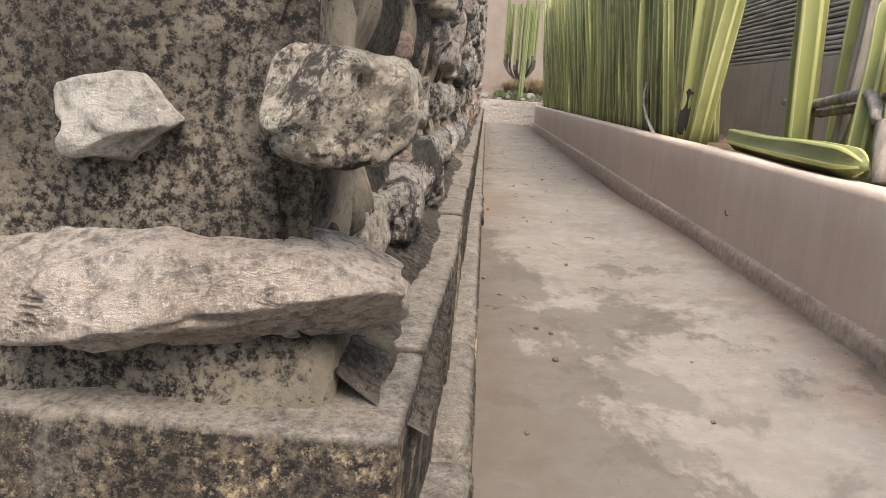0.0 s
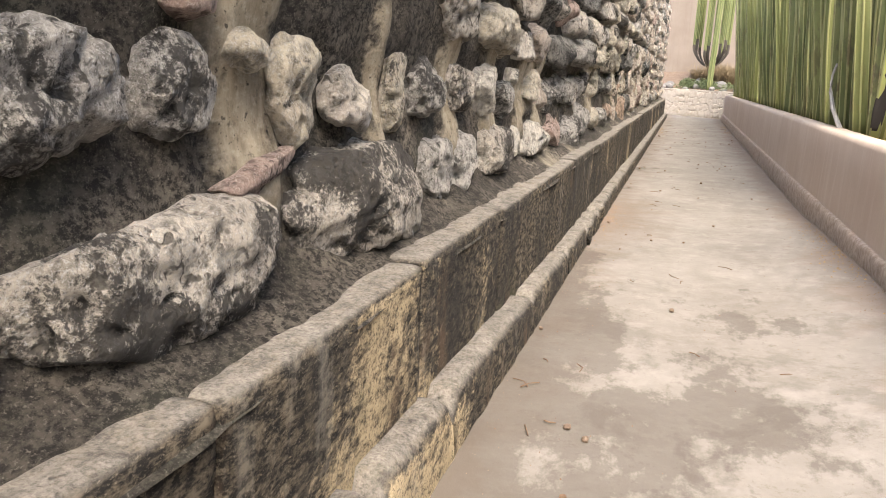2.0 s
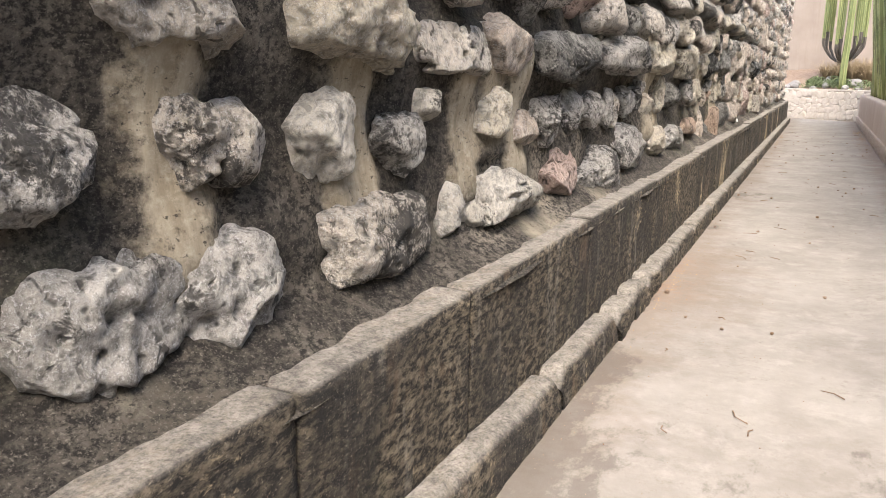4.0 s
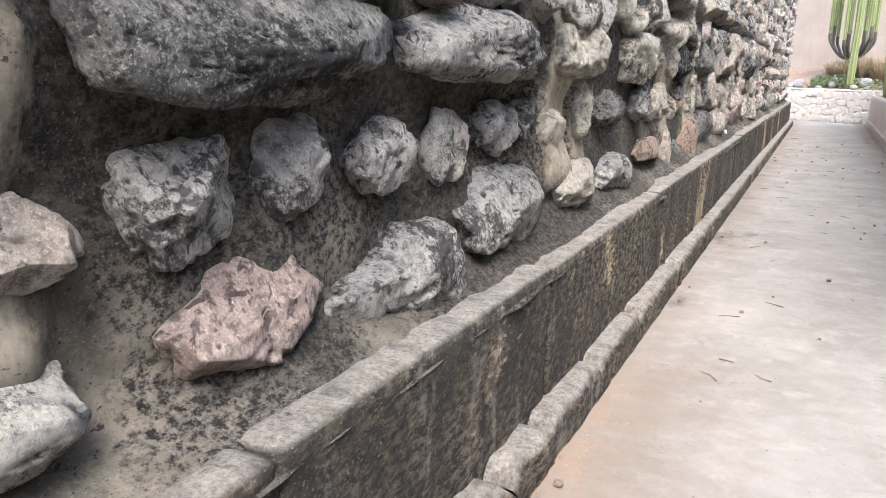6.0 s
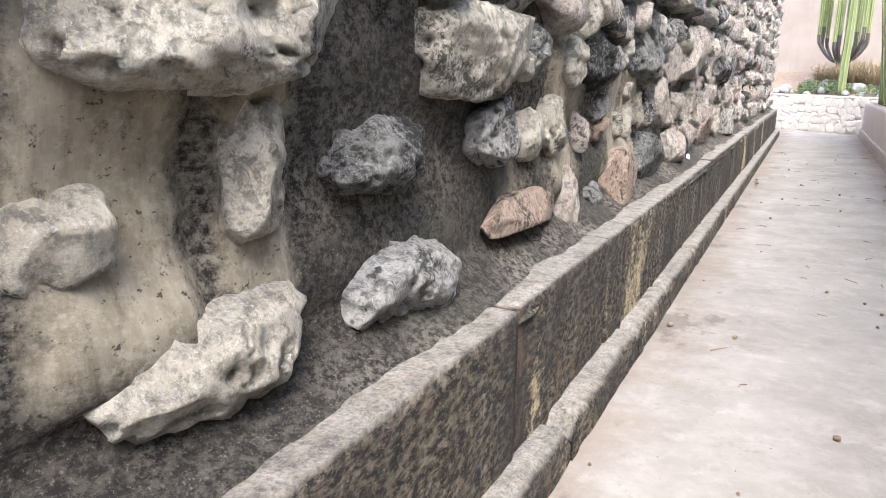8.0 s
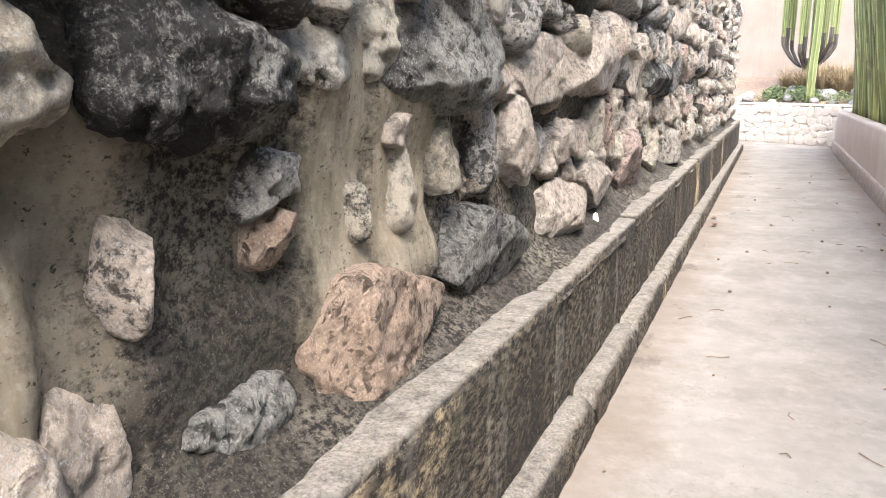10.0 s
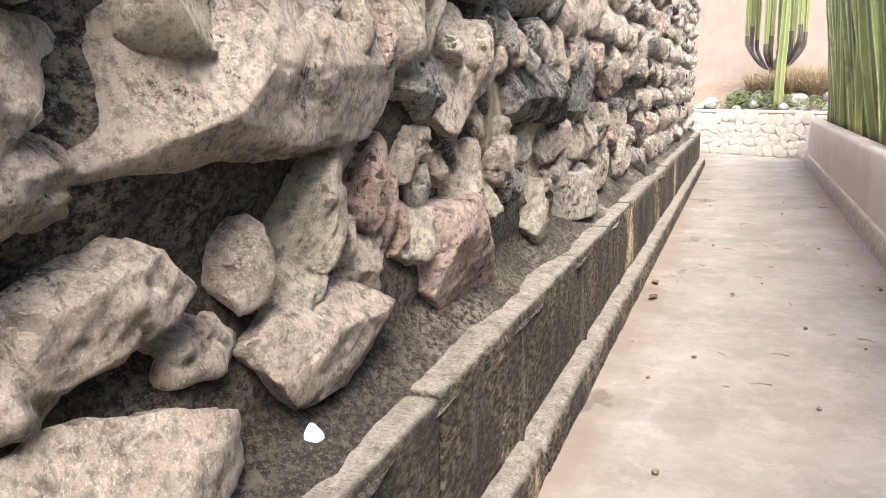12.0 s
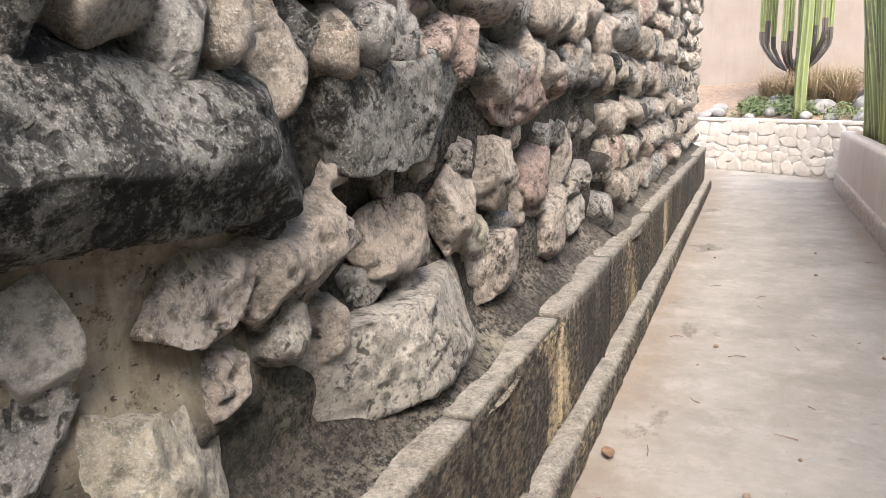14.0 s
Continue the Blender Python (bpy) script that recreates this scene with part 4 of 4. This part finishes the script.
bough("driftwood", [(2.18, 5.0, 1.18), (2.2, 4.6, 1.17), (2.22, 4.2, 1.22), (2.2, 3.8, 1.24), (2.15, 3.5, 1.08), (2.12, 3.35, 0.78)], 0.025, 0.05, WOOD, "twisted grey dead branch among the cacti", "branch")
bough("driftwood", [(2.2, 4.95, 1.13), (2.24, 4.5, 1.12), (2.26, 4.1, 1.16), (2.3, 3.5, 1.3), (2.3, 3.3, 0.78)], 0.02, 0.035, WOOD, "thin grey dead branch among the cacti", "branch")
stump = cactus_mesh("cut_cactus_stump", 0.72, 0.1, 6, fence_rng, (0.05, 0.05), 0.0, 8, 0.02, 0.3, WOOD, WOOD)
stump.matrix_world = pose(2.28, 3.95, 0.74, 0, 4, 0)
tagged(stump, "cut dead cactus stump with pale end grain", "stump")
cap = cactus_mesh("cut_face", 0.03, 0.105, 6, fence_rng, (0, 0), 0.0, 2, 0, 0.3, CUT, CUT)
cap.parent = stump
cap.matrix_basis = pose(0.05, 0.05, 0.71)
bough("pale_branch", [(1.93, 8.0, 0.78), (1.9, 8.35, 0.95), (1.9, 8.6, 1.1), (1.92, 8.75, 1.25), (1.95, 8.8, 1.36)], 0.016, 0.01, REED, "bleached dry branch leaning on the cactus fence", "branch")
bough("pale_branch", [(1.95, 8.0, 0.78), (1.93, 8.4, 0.93), (1.93, 8.75, 1.12)], 0.012, 0.008, REED, "bleached dry branch leaning on the cactus fence", "branch")

# ---- far end: white rubble wall, rockery, tall beige wall ----
END_A, END_B, END_H = Vector((2.25, 27.45, 0)), Vector((-4.6, 33.6, 0)), 0.88
end_dir = (END_B - END_A).normalized()
end_out = Vector((end_dir.y, -end_dir.x, 0))
if end_out.y > 0:
    end_out = -end_out
end_wall = empty("end_wall", 0, 0, 0, "low wall of whitish rubble closing the path", "wall", kind="structure")
bm = box((0, 0, -0.05), ((END_B - END_A).length, 0.35, END_H), 0.02)
end_m = Matrix.Translation(END_A) @ Matrix((( end_dir.x, -end_out.x, 0, 0), (end_dir.y, -end_out.y, 0, 0), (0, 0, 1, 0), (0, 0, 0, 1)))
body = part("body", bm, WHITE_JOINT, end_wall)
body.matrix_basis = end_m
er = random.Random(8)
u = 0.0
zz = 0.1
while zz < END_H - 0.02:
    u = er.uniform(-0.1, 0.1)
    hgt = er.uniform(0.1, 0.19)
    while u < 6.5:
        w = er.uniform(0.12, 0.32)
        st = mesh_object("stone", lumpy(3, (w / 2 + 0.028, 0.014, hgt / 2 * er.uniform(0.85, 1.35) + 0.018), er, 0.7, 16, (0.3, 0.5)).tolist(), BALLS[3][1], WHITE_STONE, end_wall)
        st.matrix_basis = end_m @ pose(u + w / 2, -0.005, min(zz + hgt / 2 - 0.08, END_H - hgt / 2) + er.uniform(-0.045, 0.045), 0, er.uniform(-14, 14), 0)
        u += w + er.uniform(0.0, 0.03)
    zz += hgt
cap_bm = box((0, -0.012, END_H - 0.04), ((END_B - END_A).length, 0.38, END_H + 0.02), 0.018)
coping = part("coping", cap_bm, WHITE_STONE, end_wall)
coping.matrix_basis = end_m


def rockery_z(x, y):
    back = (Vector((x, y, 0)) - END_A).dot(-end_out)
    return 0.84 + 0.21 * min(3.2, max(0.0, back - 0.3)) + 0.07 * noise.noise((x * 1.4, y * 1.4, 2))


rv, rf = [], []
RN = 40
for j in range(RN + 1):
    for i in range(RN + 1):
        p = END_A + end_dir * (-4 + 14 * i / RN) - end_out * (0.2 + 7 * j / RN)
        rv.append((p.x, p.y, rockery_z(p.x, p.y)))
rf = [(a, a + 1, a + RN + 2, a + RN + 1) for j in range(RN) for i in range(RN) for a in [j * (RN + 1) + i]]
tagged(mesh_object("rockery_bed", rv, rf, SOIL), "reddish dry earth bed behind the low wall", "soil", kind="structure")
back = empty("wall_north", 0, 0, 0, "tall beige rendered wall behind the rockery", "wall", kind="structure")
part("body", box((-12, 35.0, 0), (3.3, 35.3, 6.5), 0.02), BEIGE, back)
west = empty("wall_far_west", 0, 0, 0, "beige rendered wall closing the yard", "wall", kind="structure")
part("body", box((-12.3, 20.0, 0), (-12.0, 35.0, 4.0), 0.02), BEIGE, west)

for i in range(110):
    d, s = er.uniform(0.05, 2.6), er.uniform(-0.5, 4.0)
    p = END_A + end_dir * s - end_out * (0.4 + d)
    r = er.uniform(0.06, 0.15) * (1.0 if i % 4 else 1.4)
    ob = mesh_object("boulder", lumpy(3, (r * 1.2, r, r * 0.85), er, 0.3, 3, (0.85, 1.0)).tolist(), BALLS[3][1], BOULDER)
    ob.location = (p.x, p.y, rockery_z(p.x, p.y) + r * 0.4)
    ob.rotation_euler = (0, 0, er.uniform(0, 6))
    tagged(ob, "rounded grey boulder in the rockery", "boulder", "rockery boulders")


def tuft(x, y, z, blades, length, spread, material, label, category, wide=0.008):
    verts, faces = [], []
    for _ in range(blades):
        a, lean = er.uniform(0, math.tau), er.uniform(0.1, 1.0) * spread
        ln = length * er.uniform(0.6, 1.1)
        base = Vector((math.cos(a), math.sin(a), 0)) * er.uniform(0, 0.12)
        out = Vector((math.cos(a), math.sin(a), 0))
        side = Vector((-math.sin(a), math.cos(a), 0)) * wide
        k = len(verts)
        for t in (0, 0.5, 1.0):
            c = base + out * lean * ln * t * t + Vector((0, 0, ln * t * (1 - 0.45 * lean * t)))
            verts += [tuple(c - side * (1.05 - t)), tuple(c + side * (1.05 - t))]
        faces += [(k, k + 1, k + 3, k + 2), (k + 2, k + 3, k + 5, k + 4)]
    ob = mesh_object(category.replace(" ", "_"), verts, faces, material)
    ob.location = (x, y, z)
    return tagged(ob, label, category)


def shrub(x, y, z, r):
    """A low bush: thin stems and many small leaves in an uneven dome."""
    verts, faces = [], []
    for _ in range(420):
        a, b, q = er.uniform(0, math.tau), er.uniform(0.0, 1.4), r * er.uniform(0.35, 1.0) ** 0.6
        c = Vector((math.cos(a) * math.cos(b), math.sin(a) * math.cos(b), 0.75 * math.sin(b))) * q * (1 + 0.35 * noise.noise((a * 1.5, b * 2, x * 5)))
        u = Vector((er.gauss(0, 1), er.gauss(0, 1), er.gauss(0, 0.6))).normalized()
        w = u.orthogonal().normalized()
        ln = er.uniform(0.02, 0.045)
        k = len(verts)
        verts += [tuple(c - u * ln), tuple(c + w * ln * 0.35), tuple(c + u * ln), tuple(c - w * ln * 0.35)]
        faces.append((k, k + 1, k + 2, k + 3))
    ob = mesh_object("shrub", verts, faces, LEAF)
    ob.location = (x, y, z)
    return tagged(ob, "low green leafy shrub in the rockery", "shrub")


for s, d, dry in ((0.6, 1.6, 1), (0.9, 1.2, 1), (1.3, 1.5, 1), (2.0, 1.3, 1), (2.3, 1.6, 1), (2.7, 1.1, 1), (0.2, 0.9, 0), (0.45, 0.5, 0), (0.1, 1.5, 0), (2.5, 0.5, 0), (2.8, 0.6, 0), (3.1, 0.7, 0), (2.2, 0.45, 0), (-0.1, 0.8, 0), (0.0, 2.2, 0), (3.3, 1.8, 1), (1.7, 2.0, 1), (2.9, 1.6, 1), (3.4, 0.9, 0), (2.6, 0.9, 1), (0.3, 1.9, 1), (0.75, 2.1, 1), (-0.2, 1.3, 1), (1.0, 0.25, 0), (0.35, 0.2, 0), (2.0, 0.35, 0), (2.35, 0.75, 0), (2.75, 0.3, 0), (3.05, 0.4, 0), (2.1, 1.0, 1), (2.45, 1.3, 1), (1.95, 1.6, 1), (2.9, 2.0, 1), (1.5, 0.9, 1), (3.4, 1.3, 1), (1.75, 0.3, 0), (0.55, 1.0, 1), (0.2, 1.3, 1), (0.9, 1.8, 1), (-0.1, 1.9, 0), (0.5, 0.4, 0)):
    p = END_A + end_dir * s - end_out * (0.4 + d)
    z = rockery_z(p.x, p.y)
    if dry:
        tuft(p.x, p.y, z, 320, 0.74, 1.0, DRY_GRASS, "tuft of dry straw-coloured grass in the rockery", "grass tuft")
    else:
        shrub(p.x, p.y, z, er.uniform(0.26, 0.42))

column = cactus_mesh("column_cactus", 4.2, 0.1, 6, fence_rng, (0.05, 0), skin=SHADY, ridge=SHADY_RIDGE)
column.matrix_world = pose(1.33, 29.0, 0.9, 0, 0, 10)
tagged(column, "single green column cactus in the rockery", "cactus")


def candelabra(x, y, z):
    thing = empty("candelabra_cactus", x, y, z, "branching candelabra cactus with dark woody arms and green tips", "cactus")
    trunk = cactus_mesh("trunk", 0.6, 0.14, 7, fence_rng, skin=CACTUS_DARK, ridge=CACTUS_DARK)
    trunk.parent = thing
    for i in range(17):
        a = i * math.tau / 17 + er.uniform(-0.15, 0.15)
        reach = er.uniform(0.15, 0.8)
        lift, dark = er.uniform(0.2, 0.35) + 0.4 * reach, er.randrange(9, 14)
        ribs, segs = 6, 30
        verts, faces, slots = [], [], []
        k = ribs * 4
        for j in range(segs + 1):
            u = j / segs
            rr = reach * min(1.0, u / 0.28) ** 0.8
            zz = 0.35 + (lift * (u / 0.28) ** 1.7 if u < 0.28 else lift + (u - 0.28) * 3.4)
            rad = 0.04 + 0.03 * min(1, u * 1.6)
            for q in range(k):
                b = (q // 4 + (0.0, 0.34, 0.5, 0.66)[q % 4]) * math.tau / ribs
                r = rad * (0.7, 0.93, 1.0, 0.93)[q % 4]
                verts.append((rr * math.cos(a) + r * math.cos(b), rr * math.sin(a) + r * math.sin(b), zz))
        for j in range(segs):
            for q in range(k):
                c, d = j * k + q, j * k + (q + 1) % k
                faces.append((c, d, d + k, c + k))
                slots.append((2 if j < dark else (1 if q % 4 in (1, 2) else 0)))
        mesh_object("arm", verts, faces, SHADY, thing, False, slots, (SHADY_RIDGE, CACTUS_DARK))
    return thing


candelabra(1.3, 31.2, 1.36)

# ---- litter on the path ----
litter = random.Random(31)
for i in range(70):
    x, y = litter.uniform(0.15, 1.65), litter.uniform(0.8, 22)
    a, ln = litter.uniform(0, 6.3), litter.uniform(0.03, 0.11)
    bend = litter.uniform(-0.02, 0.02)
    d = Vector((math.cos(a), math.sin(a), 0))
    s = Vector((-d.y, d.x, 0))
    bough("twig", [Vector((x, y, 0.008)) - d * ln / 2, Vector((x, y, 0.011)) + s * bend, Vector((x, y, 0.008)) + d * ln / 2], 0.0028, 0.0018, BROWN, "dry brown twig on the cement path", "twig", 5)
for i in range(60):
    x, y = litter.uniform(0.12, 1.7), litter.uniform(0.8, 22)
    r = litter.uniform(0.006, 0.014)
    ob = mesh_object("pebble", lumpy(2, (r, r * 1.2, r * 0.7), litter, 0.1, 4).tolist(), BALLS[2][1], litter.choice((BROWN, SOIL)))
    ob.location = (x, y, r * 0.5 + 0.003)
    tagged(ob, "small loose pebble on the cement path", "pebble", "pebbles on the path")


def crumbs(name, count, place, lo, hi, material, label):
    verts, faces = [], []
    for _ in range(count):
        x, y = place()
        r = litter.uniform(lo, hi)
        k = len(verts)
        top = (x + litter.uniform(-r, r) * 0.3, y, path_z(x, y) + r * 0.9)
        ring = [(x + r * math.cos(a) * litter.uniform(0.7, 1.2), y + r * math.sin(a) * litter.uniform(0.7, 1.2), path_z(x, y) - 0.002) for a in (0, 1.26, 2.51, 3.77, 5.03)]
        verts.append(top)
        verts.extend(ring)
        faces.extend((k, k + 1 + i, k + 1 + (i + 1) % 5) for i in range(5))
    ob = mesh_object(name, verts, faces, material, None, False)
    return tagged(ob, label, "debris", kind="stuff")


crumbs("crumbled_render", 1500, lambda: (1.74 - abs(litter.gauss(0, 0.12)), litter.uniform(0.5, 24)), 0.0015, 0.006, SOIL, "crumbs of cement fallen at the planter's foot")
crumbs("grit", 900, lambda: (0.11 + abs(litter.gauss(0, 0.1)), litter.uniform(0.5, 22)), 0.001, 0.004, SOIL, "reddish grit along the kerb")
STRAW = simple_material("ochre_plant_litter", (0.2, 0.125, 0.06), (0.36, 0.25, 0.13), 30.0, 0.9)
crumbs("straw_litter", 700, lambda: (1.73 - abs(litter.gauss(0, 0.1)), litter.choice((litter.gauss(20.5, 0.8), litter.gauss(22.6, 0.5), litter.gauss(6.2, 0.8)))), 0.002, 0.008, STRAW, "dry ochre plant litter at the planter's foot")
crumbs("straw_litter", 420, lambda: (0.12 + abs(litter.gauss(0, 0.05)), litter.choice((litter.gauss(18.6, 0.4), litter.gauss(20.2, 0.5), litter.gauss(7.0, 0.5)))), 0.0015, 0.006, STRAW, "dry ochre plant litter along the kerb")
crumbs("leaf_litter", 700, lambda: (litter.uniform(0.12, 1.72), litter.uniform(0.5, 22)), 0.0015, 0.005, BROWN, "tiny dark bits of litter strewn over the path")


def dry_leaf(x, y, turn, size, label, material=BROWN):
    verts, faces, n = [], [], 7
    for j in range(n + 1):
        u = j / n
        w = size * 0.26 * math.sin(math.pi * min(1, u * 0.97 + 0.03)) ** 0.8
        z = 0.35 * size * (u - 0.5) ** 2 + 0.004
        verts += [(-w, size * (u - 0.5), z + w * 0.5), (0, size * (u - 0.5), z), (w, size * (u - 0.5), z + w * 0.5)]
        if j < n:
            a = j * 3
            faces += [(a, a + 1, a + 4, a + 3), (a + 1, a + 2, a + 5, a + 4)]
    ob = mesh_object("dry_leaf", verts, faces, material)
    ob.matrix_world = pose(x, y, 0.008, 0, 0, turn)
    return tagged(ob, label, "leaf")


RED_LEAF = simple_material("reddish_leaf", (0.075, 0.026, 0.018), (0.14, 0.05, 0.032), 30.0, 0.7)
dry_leaf(0.17, 17.37, 20, 0.1, "curled dark brown dry leaf beside the kerb")
dry_leaf(0.2, 16.95, -10, 0.11, "reddish brown dry leaf beside the kerb", RED_LEAF)
bough("iron_nail", [(PX + 0.01, 4.63, 0.39), (PX - 0.02, 4.63, 0.395), (PX - 0.024, 4.63, 0.43)], 0.006, 0.004, BROWN, "bent rusty nail in the planter wall", "nail", 6)
